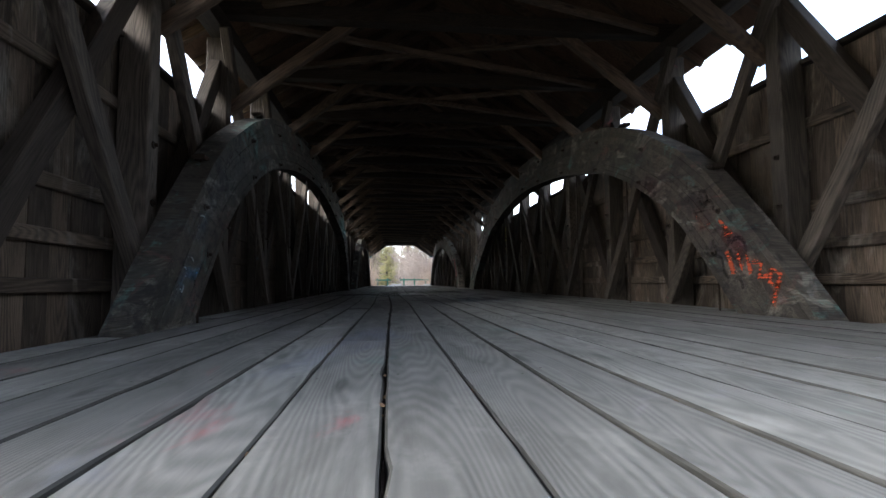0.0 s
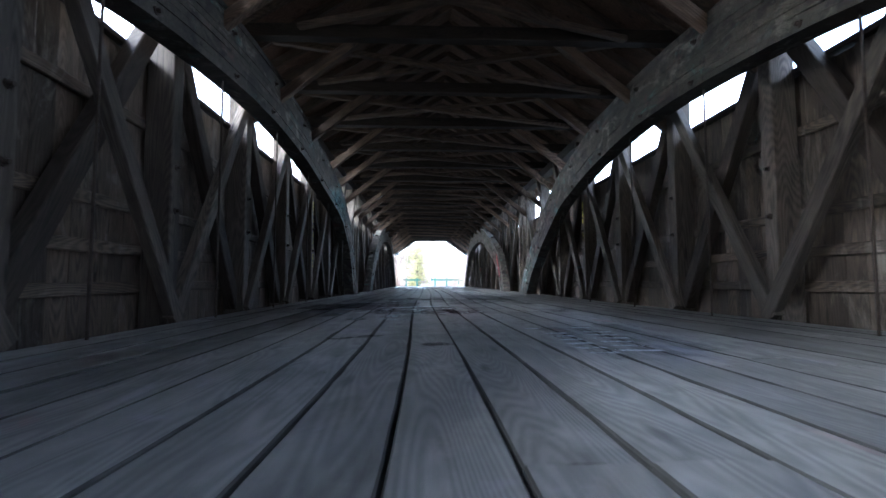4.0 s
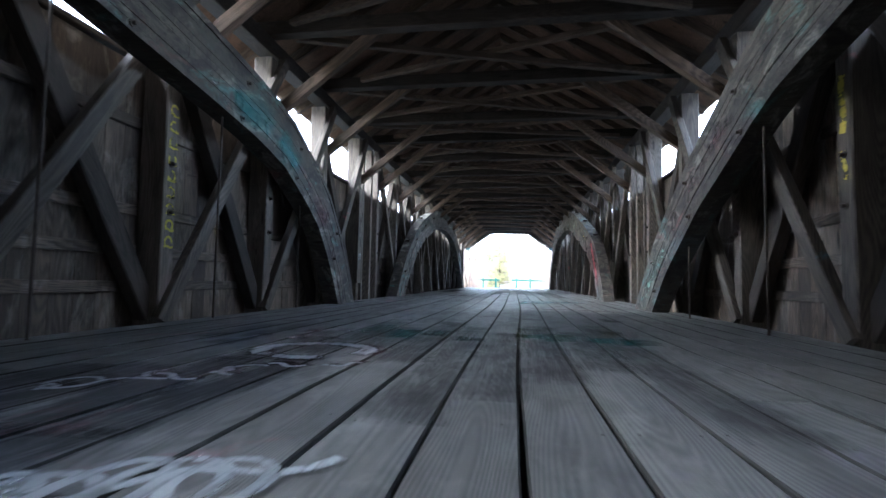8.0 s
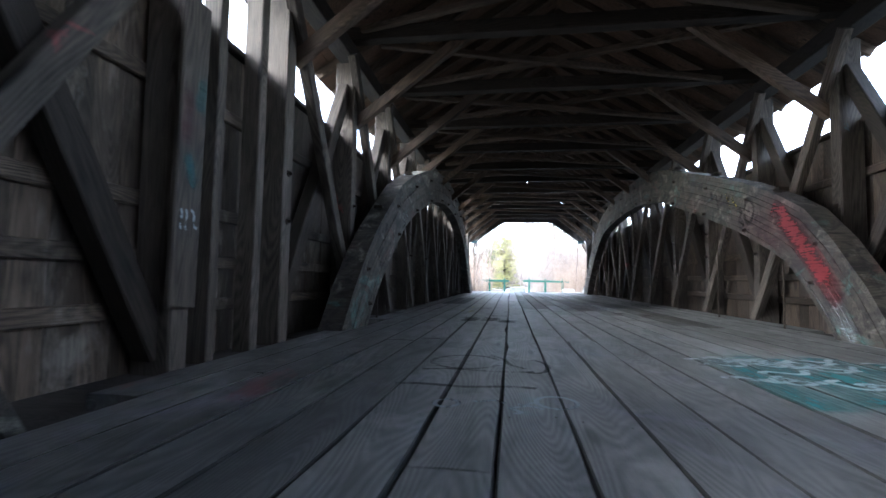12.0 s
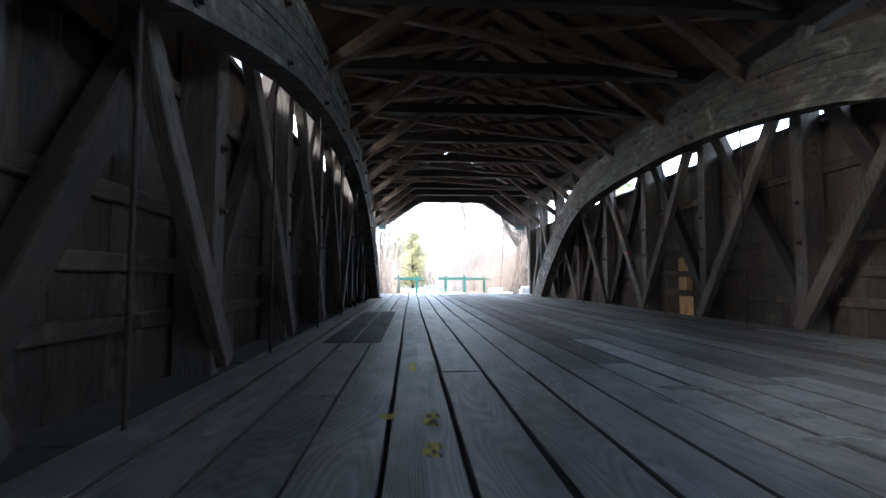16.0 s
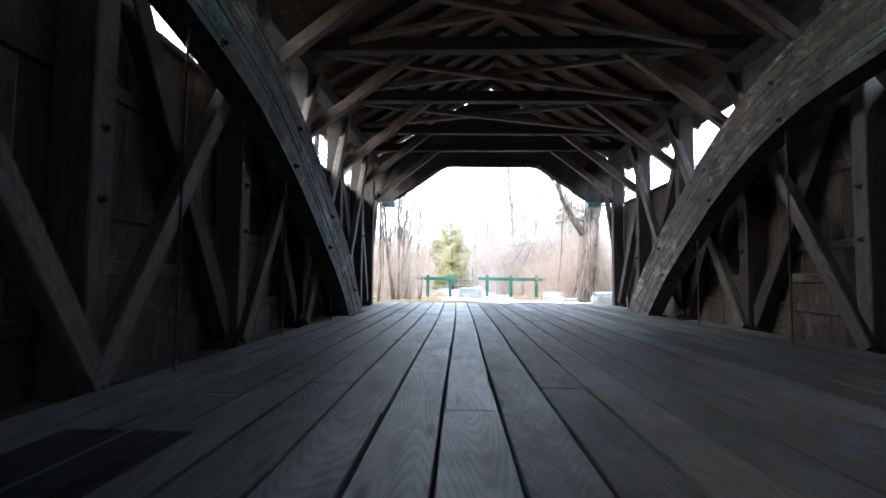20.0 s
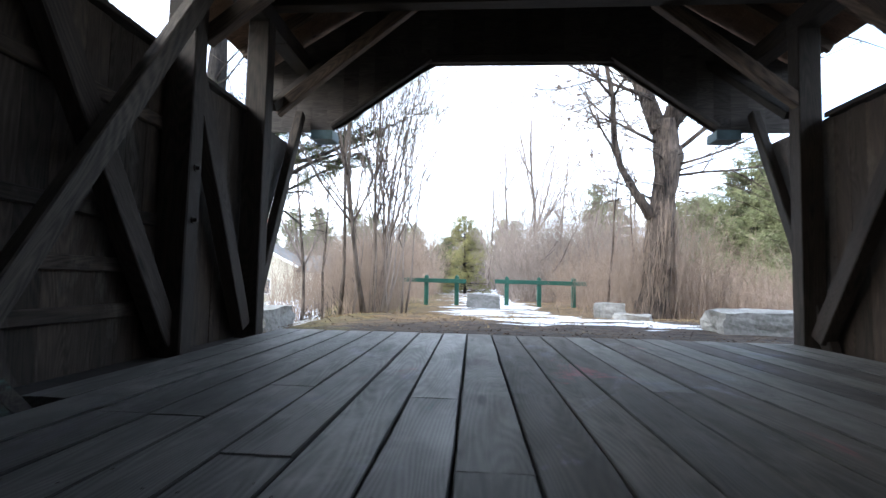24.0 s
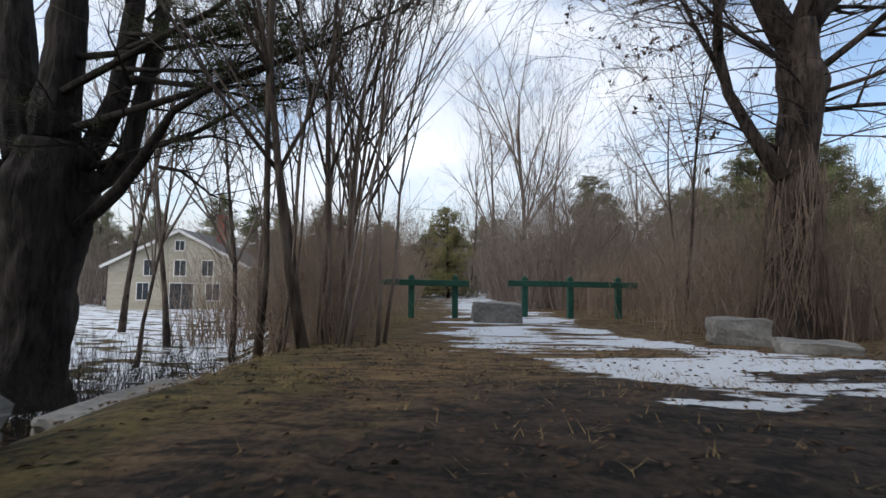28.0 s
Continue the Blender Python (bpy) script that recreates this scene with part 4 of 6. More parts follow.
def big_pine():
    rg = random.Random(5)
    x, y = -9.9, 56.7
    foot = ground_height(x, y) - 0.1
    t = empty("big_pine", pose(x, y, foot))
    tagged(t, "massive dark many-stemmed old pine", "pine tree")
    V = Vector
    piece("trunk", tubes("trunk", [[(V((0, 0, 0)), 0.82), (V((0, 0, 1.0)), 0.64), (V((0.05, 0, 2.4)), 0.64), (V((0.1, 0, 3.6)), 0.78), (V((0.1, 0, 4.6)), 0.80), (V((0.1, 0, 5.4)), 0.6)]], M_BARK), t)
    lines, spots = [], []
    # stems that sweep out of the bole and turn upright
    stems = (((-9.7, 1.2, 0.30), (-9.36, 2.3, 0.26), (-8.7, 2.72, 0.21), (-8.36, 3.3, 0.19), (-8.2, 4.6, 0.17), (-7.95, 6.0, 0.15), (-7.8, 9.0, 0.09)),
             ((-9.6, 2.5, 0.30), (-9.05, 3.2, 0.24), (-8.6, 4.4, 0.22), (-8.4, 6.4, 0.20), (-8.3, 10.0, 0.10)),
             ((-9.75, 3.4, 0.46), (-9.7, 5.0, 0.38), (-9.75, 7.0, 0.32), (-9.6, 12.0, 0.15)),
             ((-10.3, 3.0, 0.42), (-10.7, 5.0, 0.36), (-11.0, 7.0, 0.28), (-11.2, 11.0, 0.12)))
    for st in stems:
        lines.append([(V((a - x, 0.1 * k, b - foot)), r) for k, (a, b, r) in enumerate(st)])
    # crooked limbs on the side of the track
    limbs = (((-9.45, 1.3, 0.16), (-8.1, 2.32, 0.13), (-7.42, 2.88, 0.105), (-6.68, 3.68, 0.075), (-5.6, 4.13, 0.05), (-4.6, 4.3, 0.02)),
             ((-8.2, 4.75, 0.07), (-6.95, 4.48, 0.055), (-5.99, 4.29, 0.04), (-5.0, 4.2, 0.015)),
             ((-7.5, 2.88, 0.055), (-6.87, 2.73, 0.04), (-6.07, 2.19, 0.02)),
             ((-8.3, 3.1, 0.06), (-7.06, 3.32, 0.04), (-6.12, 3.33, 0.03), (-5.2, 3.0, 0.012)),
             ((-8.3, 5.4, 0.06), (-7.2, 5.6, 0.05), (-6.0, 5.1, 0.03), (-4.8, 5.0, 0.015)),
             ((-10.2, 2.6, 0.12), (-11.2, 3.2, 0.09), (-12.6, 3.4, 0.04)))
    for limb in limbs:
        pts = [(V((a - x, -0.35 * k, b - foot)), r) for k, (a, b, r) in enumerate(limb)]
        lines.append(pts)
        for q, r in pts[1:]:
            for _ in range(3):
                grow(lines, q, V((rg.uniform(0.1, 1), rg.uniform(-0.6, 0.4), rg.uniform(-0.4, 0.9))), rg.uniform(0.7, 1.7), 0.016, 2, rg, (0, 0, 4, 2), 0.04, 0.35, 0.9, 0.2)
    for st in stems[:3]:
        for a, b, r in st[2:]:
            for _ in range(2):
                grow(lines, V((a - x, 0, b - foot)), V((rg.uniform(-0.3, 1), rg.uniform(-1, 0.5), rg.uniform(-0.2, 0.6))), rg.uniform(1.5, 3.2), 0.035, 2, rg, (0, 0, 5, 3), 0.05, 0.3, 0.9, 0.2)
    # long boughs reaching over the track, tufted along their ends
    for p, e, r in (((0.5, -0.2, 5.6), (7.6, -0.9, 7.9), 0.09), ((0.4, -0.2, 6.4), (6.6, -1.6, 9.2), 0.09), ((0.5, 0.1, 4.8), (5.4, -0.6, 6.6), 0.08), ((0.3, 0, 7.2), (5.0, 0.4, 8.4), 0.08), ((1.5, -0.2, 6.9), (5.2, -0.6, 7.1), 0.06), ((1.5, -0.1, 7.7), (4.6, -0.3, 7.9), 0.06), ((3.0, -0.3, 6.6), (6.0, -0.4, 6.3), 0.04)):
        p, e = V(p), V(e)
        mid = p.lerp(e, 0.55) + V((0, 0, -0.25))
        lines.append([(p, r), (mid, r * 0.6), (e, 0.015)])
        for _ in range(26):
            u = rg.uniform(0.35, 1.0)
            a = p.lerp(mid, u / 0.55) if u < 0.55 else mid.lerp(e, (u - 0.55) / 0.45)
            b = a + V((rg.uniform(-0.1, 0.9), rg.uniform(-0.8, 0.8), rg.uniform(-0.1, 0.5))) * rg.uniform(0.4, 1.1)
            lines.append([(a, 0.014), (b, 0.006)])
            spots += [b, a.lerp(b, 0.7)]
    for ln in lines:
        q = ln[-1][0]
        if ln[0][1] < 0.05 and q.z + foot > 4.6 and rg.random() < 0.22 or q.z + foot < 4.6 and rg.random() < 0.06:
            spots.append(q)
    piece("branchwork", tubes("branchwork", lines, M_BARK), t)
    piece("crown", blades("crown", spots, M_NEEDLE_DK, 20, 0.26, 0.009, rg, 0.2), t)


big_pine()

# slim saplings in a clump on the bank
def sapling_clump():
    rg = random.Random(8)
    for k in range(20):
        stout = k < 7
        x, y = (-3.75 + rg.gauss(0, 0.3) if stout else -3.1 + rg.gauss(0, 0.45)), 53.6 + rg.gauss(0, 0.9)
        h = rg.uniform(6.5, 9.0) if stout else rg.uniform(4.5, 8.0)
        s = bare_tree(x, y, h, rg.uniform(0.045, 0.07) if stout else rg.uniform(0.014, 0.034), 100 + k, "stout dark sapling in a clump on the bank" if stout else "slender bare sapling in a clump on the bank", (8, 4, 2), M_STEM if stout else M_TWIG_GREY, M_STEM, 0.10, 0.6, 0.10, 0.25 if stout else 0.2, (rg.gauss(0, 0.13), rg.gauss(0, 0.1), 1))
        s["group"] = "saplings on the bank"


sapling_clump()
for k, (x, y, h, r) in enumerate(((2.6, 88, 15, 0.17), (5.4, 92, 18, 0.24), (8.4, 94, 15, 0.15), (0.6, 96, 13, 0.14), (11.5, 97, 13, 0.15), (3.9, 84, 11, 0.11), (-8.2, 62, 9, 0.09), (-6.8, 60.5, 7, 0.07),
                               (-12.5, 66, 12, 0.12), (-17, 70, 13, 0.14), (-5.2, 66, 9, 0.09), (-7.0, 70, 10, 0.10), (-21, 62, 14, 0.16), (14.5, 88, 12, 0.13), (7.2, 66, 8, 0.07), (-10.5, 61, 8, 0.06))):
    bare_tree(x, y, h, r, 40 + k, "tall bare grey tree with fine branches", (11, 5, 4, 2) if h > 10 else (9, 5, 3), None, None, 0.10, 0.72, 0.10, 0.3)
# a young tree that keeps its dry leaves
def leafy_tree():
    rg = random.Random(77)
    lines = []
    grow(lines, Vector((0, 0, 0)), Vector((0.02, 0, 1)), 6.8, 0.05, 0, rg, (14, 5, 3), 0.12, 0.08, 0.7, 0.2)
    t = empty("young_tree", pose(4.0, 58.5, ground_height(4.0, 58.5)))
    tagged(t, "thin young tree with a few dry brown leaves", "tree")
    piece("trunk", tubes("trunk", lines[:1], M_BARK_GREY), t)
    piece("crown", tubes("crown", lines[1:], M_TWIG), t)
    ends = [ln[-1][0] for ln in lines[1:] if ln[-1][0].z > 2.5 and rg.random() < 0.6]
    piece("leaves", blades("leaves", ends, M_LEAF, 5, 0.12, 0.045, rg), t)


leafy_tree()
# birches and pines along the west bank, seen through the upper openings
for k, (x, y, h, r) in enumerate(((-7.5, 48.0, 13, 0.12), (-9.5, 48.6, 14, 0.13), (-15, 49, 15, 0.16), (-10.5, 50, 12, 0.11), (-12.5, 47.8, 14, 0.15))):
    bare_tree(x, y, h, r, 300 + k, "bare pale-barked tree on the river bank", (10, 6, 4, 3), M_BARK_GREY, M_TWIG_GREY, 0.14, 0.65, 0.10, 0.3)
pine(-1.6, 84, 6.8, 1, "small dense young pine beside the track", M_OLIVE, 0.40, 1.4, 0.03)
pine(-3.6, 88, 5.2, 2, "small dense young pine beside the track", M_NEEDLE_DK, 0.40, 1.3, 0.03)
base_pines = [pine(27, 88, 12.5, 11, "broad green pine in a row behind the brush", None, 0.34, 1.5, 0.04), pine(21, 96, 11.5, 12, "broad green pine in a row behind the brush", None, 0.38, 1.5, 0.04), pine(33, 94, 14, 13, "broad green pine in a row behind the brush", None, 0.33, 1.5, 0.04)]
rp = random.Random(3)
for k in range(96):
    if k < 40:
        x, y = rp.uniform(13, 62), rp.uniform(84, 108)
    elif k < 68:
        x, y = rp.uniform(-18, 22), rp.uniform(112, 132)
    else:
        x, y = rp.uniform(-80, -16), rp.uniform(106, 135)
    s = rp.uniform(0.75, 1.1) * (0.72 if 40 <= k < 68 else 1.0)
    c = copy_thing(base_pines[k % 3], pose(x, y, ground_height(x, y) - 0.1, 0, 0, rp.uniform(0, 360)))
    c.scale = (s, s, s)

BRUSH = "tangled brown leafless brush"
brush("brush", BRUSH, 1500, lambda g: (g.uniform(3.4, 13), g.uniform(57.5, 68)), 1.2, 3.0, M_TWIG, 1)
brush("brush", BRUSH, 500, lambda g: (g.uniform(6.5, 16), g.uniform(52, 60)), 0.8, 2.0, M_TWIG, 2)
brush("brush", "dense grey-brown thicket of thin stems", 2100, lambda g: (g.uniform(1.2, 10.5), g.uniform(66, 84)), 2.6, 6.5, M_TWIG_GREY, 3, 9, 0.014)
brush("brush", "low tan brush in front of pines", 1500, lambda g: (g.uniform(9.5, 30), g.uniform(64, 82)), 1.2, 3.0, M_TWIG, 13, 8, 0.012)
brush("brush", "dense grey-brown thicket of thin stems", 1400, lambda g: (g.uniform(-13, -3.4), g.uniform(66, 86)), 2.2, 4.6, M_TWIG, 4, 9, 0.014)
brush("brush", "brown brush on the bank", 520, lambda g: (-3.75 + g.gauss(0, 0.38), g.uniform(53.5, 59)), 0.7, 2.5, M_TWIG, 5)
brush("brush", "low leafless brush in the snow", 760, lambda g: (g.uniform(-11, -4.8), g.uniform(51.5, 60)), 0.5, 1.6, M_BARK, 6, 6, 0.008)
brush("brush", "dark leafless brush below the bank", 620, lambda g: (g.uniform(-9.0, -4.6), g.uniform(49.5, 54.5)), 0.5, 1.25, M_BARK, 16, 7, 0.008)
brush("brush", "far brown woodland edge", 3200, lambda g: (g.uniform(-50, 45), g.uniform(92, 122)), 5.5, 11.0, M_TWIG_GREY, 7, 8, 0.028)
brush("brush", "brown brush round the old tree", 420, lambda g: (5.2 + g.gauss(0, 1.1), 56.6 + g.gauss(0, 0.7)), 1.2, 3.6, M_TWIG, 14, 8, 0.007)
brush("brush", "brown brush beyond the gate", 260, lambda g: (g.choice((-1, 1)) * g.uniform(2.6, 4.2), g.uniform(61, 67)), 0.8, 2.2, M_TWIG, 9)

# dead grass on the verge
rgg = random.Random(15)
spots = []
while len(spots) < 5200:
    x, y = rgg.uniform(-6.5, 7.0), rgg.uniform(48.6, 62)
    keep = 0.9 if x < 0.42 * (57 - y) - 1.2 else 0.25
    if x > 3.2 and y > 53:
        keep = 0.8
    if y < 50.4:
        keep *= 0.12 * (y - 48.6)
    if rgg.random() < keep * (0.35 + 0.9 * noise.noise((x * 0.9, y * 0.9, 7)) + 0.3):
        spots.append(Vector((x, y, ground_height(x, y))))
gvs, gfs = [], []
for p in spots:
    for _ in range(6):
        a, ln = rgg.uniform(0, 6.28), rgg.uniform(0.05, 0.14)
        o = p + Vector((rgg.gauss(0, 0.04), rgg.gauss(0, 0.04), -0.01))
        d = Vector((math.cos(a), math.sin(a), rgg.uniform(0.15, 0.8))).normalized() * ln
        w = Vector((-math.sin(a), math.cos(a), 0)) * 0.0035
        i = len(gvs)
        gvs += [o - w, o + w, o + d]
        gfs.append((i, i + 1, i + 2))
tagged(piece("grass", mesh_of("grass", gvs, gfs, M_GRASS)), "flattened straw-coloured dead grass", "grass", kind="stuff")

# fallen leaves and bark crumbs on the bare soil past the deck
rq = random.Random(44)
lv, lf = [], []
for _ in range(5200):
    x, y = rq.uniform(-4.2, 6.0), 47.2 + 7.0 * rq.random() ** 1.4
    if noise.noise((x * 1.3, y * 1.3, 2)) < rq.uniform(-0.7, 0.3):
        continue
    z = ground_height(x, y) + 0.006
    a, s = rq.uniform(0, 6.28), rq.uniform(0.010, 0.034)
    c, d = math.cos(a) * s, math.sin(a) * s
    i = len(lv)
    lv += [(x - c, y - d, z), (x + d * 0.6, y - c * 0.6, z + rq.uniform(0, 0.02)), (x + c, y + d, z + rq.uniform(0, 0.015)), (x - d * 0.6, y + c * 0.6, z + rq.uniform(0, 0.02))]
    lf.append((i, i + 1, i + 2, i + 3))
tagged(piece("leaf_litter", mesh_of("leaf_litter", lv, lf, M_LEAF)), "scattered dry brown fallen leaves on bare soil", "leaf litter", kind="stuff")

# ---------------- gate, stones ----------------
def gate(xs, y, x0, x1, label):
    g = empty("barrier", pose(0, y, 0))
    tagged(g, label, "barrier", group="green barriers")
    for x in xs:
        zb = ground_height(x, y) - 0.1
        top = 0.76
        me = bar("post", top - zb, 0.17, 0.17, M_GREEN, 0.016, 2, 0.003, rng)
        p = piece("post", me, g, along((x, 0, zb), (x, 0, top)))
        cap = bar("post_cap", 0.05, 0.12, 0.12, M_GREEN, 0.02, 1, 0, rng, 0.5)
        piece("post_cap", cap, p, p.matrix_basis.inverted() @ along((x, 0, top), (x, 0, top + 0.05)))
    beam("rail", (x0, -0.11, 0.60), (x1, -0.11, 0.57), 0.06, 0.17, M_GREEN, g, rng=rng)


gate((-2.60, -1.38), 60.6, -4.1, -1.0, "green painted two-post timber barrier across the track")
gate((0.64, 1.95, 3.33), 61.1, 0.15, 3.85, "green painted three-post timber barrier across the track")


def stone(x, y, z, sx, sy, sz, yaw, seed, label):
    rg = random.Random(seed)
    bm = bmesh.new()
    bmesh.ops.create_cube(bm, size=1)
    bmesh.ops.subdivide_edges(bm, edges=bm.edges[:], cuts=11, use_grid_fill=True)
    for v in bm.verts:
        c = v.co
        k = 1 - 0.10 * max(0, (abs(c.x) + abs(c.y) + abs(c.z)) - 1.05)
        c *= k
        n = noise.noise_vector((c.x * 3 + seed, c.y * 3, c.z * 3)) * 0.10 + noise.noise_vector((c.x * 9 + seed, c.y * 9, c.z * 9)) * 0.035 + noise.noise_vector((c.x * 22 + seed, c.y * 22, c.z * 22)) * 0.02
        v.co = Vector(((c.x + n.x * 0.5) * sx, (c.y + n.y * 0.5) * sy, (c.z + n.z * 0.7) * sz))
    me = bpy.data.meshes.new("stone")
    bm.to_mesh(me)
    bm.free()
    me.materials.append(M_GRANITE)
    ob = piece("granite_block", me, None, pose(x, y, z + sz / 2, 0, rg.uniform(-2, 2), yaw))
    tagged(ob, label, "stone block", group="stone blocks")


stone(-4.25, 48.6, -0.32, 1.1, 1.5, 0.45, 5, 1, "rough grey granite block beside the bridge end")
stone(-3.8, 50.5, -0.50, 0.45, 1.3, 0.25, -4, 2, "low flat granite slab sunk in grass")
stone(4.05, 49.4, -0.34, 1.45, 0.85, 0.58, -4, 3, "large rough granite block beside the track")
stone(3.1, 54.9, -0.42, 0.80, 0.6, 0.50, -14, 4, "granite block half sunk among brush")
stone(3.3, 53.5, -0.50, 0.85, 0.75, 0.38, -24, 5, "low tilted granite block in dry grass")
stone(-0.33, 59.5, -0.62, 1.2, 0.7, 0.72, 3, 6, "square granite block between the green barriers")

# ---------------- house ----------------
def box_mesh(name, x0, x1, y0, y1, z0, z1, material):
    vs = [(x, y, z) for z in (z0, z1) for y in (y0, y1) for x in (x0, x1)]
    return mesh_of(name, vs, [(0, 2, 3, 1), (4, 5, 7, 6), (0, 1, 5, 4), (2, 6, 7, 3), (0, 4, 6, 2), (1, 3, 7, 5)], material)


def house(x, y, yaw):
    h = empty("house", pose(x, y, ground_height(x, y) - 0.05, 0, 0, yaw))
    tagged(h, "cream clapboard house with its gable end showing", "house")
    w2, eave, peak = 5.8, 3.9, 6.9
    vs = [(-w2, 0, 0), (w2, 0, 0), (w2, 0, eave), (0, 0, peak), (-w2, 0, eave)]
    vs += [(px, 9.0, pz) for px, _, pz in vs]
    piece("wall", mesh_of("wall", vs, [(0, 1, 2, 3, 4), (9, 8, 7, 6, 5), (0, 5, 6, 1), (1, 6, 7, 2), (2, 7, 8, 3), (3, 8, 9, 4), (4, 9, 5, 0)], M_HOUSE), h)
    for k in range(34):
        z = 0.22 * k
        half = w2 if z + 0.2 < eave else w2 * (peak - z - 0.22) / (peak - eave)
        if half > 0.1:
            piece("clapboard", box_mesh("clapboard", -half, half, -0.03, -0.002, z, z + 0.205, M_HOUSE), h)
    for s in (-1, 1):
        sl = (peak - eave) / w2
        q = [(s * (w2 + 0.5), -0.4, eave - 0.5 * sl), (0, -0.4, peak), (0, 9.4, peak), (s * (w2 + 0.5), 9.4, eave - 0.5 * sl)]
        q += [(px, py, pz + 0.2) for px, py, pz in q]
        piece("roof", mesh_of("roof", q, [(0, 1, 2, 3), (7, 6, 5, 4), (0, 4, 5, 1), (1, 5, 6, 2), (2, 6, 7, 3), (3, 7, 4, 0)], M_SHINGLE), h)
        beam("rake_board", (s * (w2 + 0.5), -0.42, eave - 0.5 * sl), (0, -0.42, peak), 0.06, 0.24, M_WHITE, h, rng=rng)
    for wx, wz, ww, wh in ((-2.4, 3.0, 0.9, 1.3), (0.1, 3.0, 0.9, 1.3), (2.4, 3.0, 0.9, 1.3), (0.0, 5.2, 0.7, 0.8), (-2.9, 0.9, 0.9, 1.4), (2.9, 0.9, 1.1, 1.4), (0.3, 0.1, 1.9, 2.2)):
        w = piece("window", box_mesh("window", wx - ww / 2 - 0.1, wx + ww / 2 + 0.1, -0.08, -0.03, wz - 0.1, wz + wh + 0.1, M_WHITE), h)
        piece("pane", box_mesh("pane", wx - ww / 2, wx - 0.03, -0.1, -0.08, wz, wz + wh, M_GLASS), w)
        piece("pane", box_mesh("pane", wx + 0.03, wx + ww / 2, -0.1, -0.08, wz, wz + wh, M_GLASS), w)
    piece("side_wing", box_mesh("side_wing", w2, 9.6, 1.2, 7.0, 0, 3.2, M_HOUSE), h)
    piece("wing_roof", mesh_of("wing_roof", [(w2, 0.9, 3.1), (9.9, 0.9, 3.1), (9.9, 7.3, 3.1), (w2, 7.3, 3.1), (w2, 4.1, 5.0), (9.9, 4.1, 5.0)], [(0, 1, 5, 4), (2, 3, 4, 5), (0, 4, 3), (1, 2, 5), (3, 2, 1, 0)], M_SHINGLE), h)
    piece("shed", box_mesh("shed", 9.6, 12.0, 0.8, 4.5, 0, 2.2, M_BRICK), h, None, "low red-brown lean-to")
    piece("chimney", box_mesh("chimney", 1.4, 2.1, 4.6, 5.3, 6.0, 9.0, M_BRICK), h)


house(-25.0, 89, 6)

# ---------------- spray paint on the deck and the arches ----------------
def ribbon(verts, faces, cover, pts, width, to_world, crisp):
    """A painted stroke; the coat thins out towards its edges and ends."""
    i0 = len(verts)
    across = ((-1.0, 0.0), (-0.62, 0.8), (0.0, 1.0), (0.62, 0.8), (1.0, 0.0))
    for j, p in enumerate(pts):
        q0, q1 = pts[max(j - 1, 0)], pts[min(j + 1, len(pts) - 1)]
        dx, dy = q1[0] - q0[0], q1[1] - q0[1]
        ln = math.hypot(dx, dy) or 1
        wide = width / 2 * (1.0 if crisp else 1.22)
        nx_, ny_ = -dy / ln * wide, dx / ln * wide
        at_end = min(j, len(pts) - 1 - j) == 0 and len(pts) > 2
        for k, c in across:
            verts.append(to_world(p[0] + nx_ * k, p[1] + ny_ * k))
            cover.append(1.0 if crisp else max(c, 0.7) if width < 0.1 else 0.25 * c if at_end else c)
    for j in range(len(pts) - 1):
        for k in range(4):
            a = i0 + 5 * j + k
            faces.append((a, a + 1, a + 6, a + 5))


def arc(cx, cy, rx, ry, a0, a1, n=14):
    return [(cx + rx * math.cos(radians(a0 + (a1 - a0) * k / n)), cy + ry * math.sin(radians(a0 + (a1 - a0) * k / n))) for k in range(n + 1)]


def wavy(x0, y0, x1, y1, amp, waves, n=18, ph=0.0):
    L = math.hypot(x1 - x0, y1 - y0)
    ux, uy = (x1 - x0) / L, (y1 - y0) / L
    return [(x0 + (x1 - x0) * k / n - uy * amp * math.sin(ph + waves * 6.283 * k / n), y0 + (y1 - y0) * k / n + ux * amp * math.sin(ph + waves * 6.283 * k / n)) for k in range(n + 1)]


DECK_TOP = 0.0065


def graffiti(label, material, strokes, to_world, crisp=False):
    ob = empty("graffiti")
    for pts, w in strokes:
        verts, faces, cover = [], [], []
        ribbon(verts, faces, cover, pts, w, to_world, crisp)
        me = mesh_of("stroke", verts, faces, material)
        me.attributes.new("cover", "FLOAT", "POINT").data.foreach_set("value", cover)
        piece("stroke", me, ob)
    return tagged(ob, label, "graffiti", group="graffiti")


def on_deck(layer=0):
    return lambda x, y: (x, y + (SETBACK if y < 24.5 else 0), DECK_TOP + 0.0012 * layer)


def on_arch(side, layer=0):
    """Paint stays within the arch's face."""
    def put(y, z):
        n = 0 if y < 23.2 else 1
        y += SETBACK if y < 29.5 else 0
        u = y - ARCHES[n][0]
        top = arch_back(u, n, side)
        sl = (arch_back(u + 0.3, n, side) - arch_back(u - 0.3, n, side)) / 0.6
        low = top - DEPTH * math.hypot(1, sl)
        return (side * (ARCH_X[side] - 0.012 - 0.0015 * layer), y, min(max(z, low + 0.05), top - 0.03))
    return put


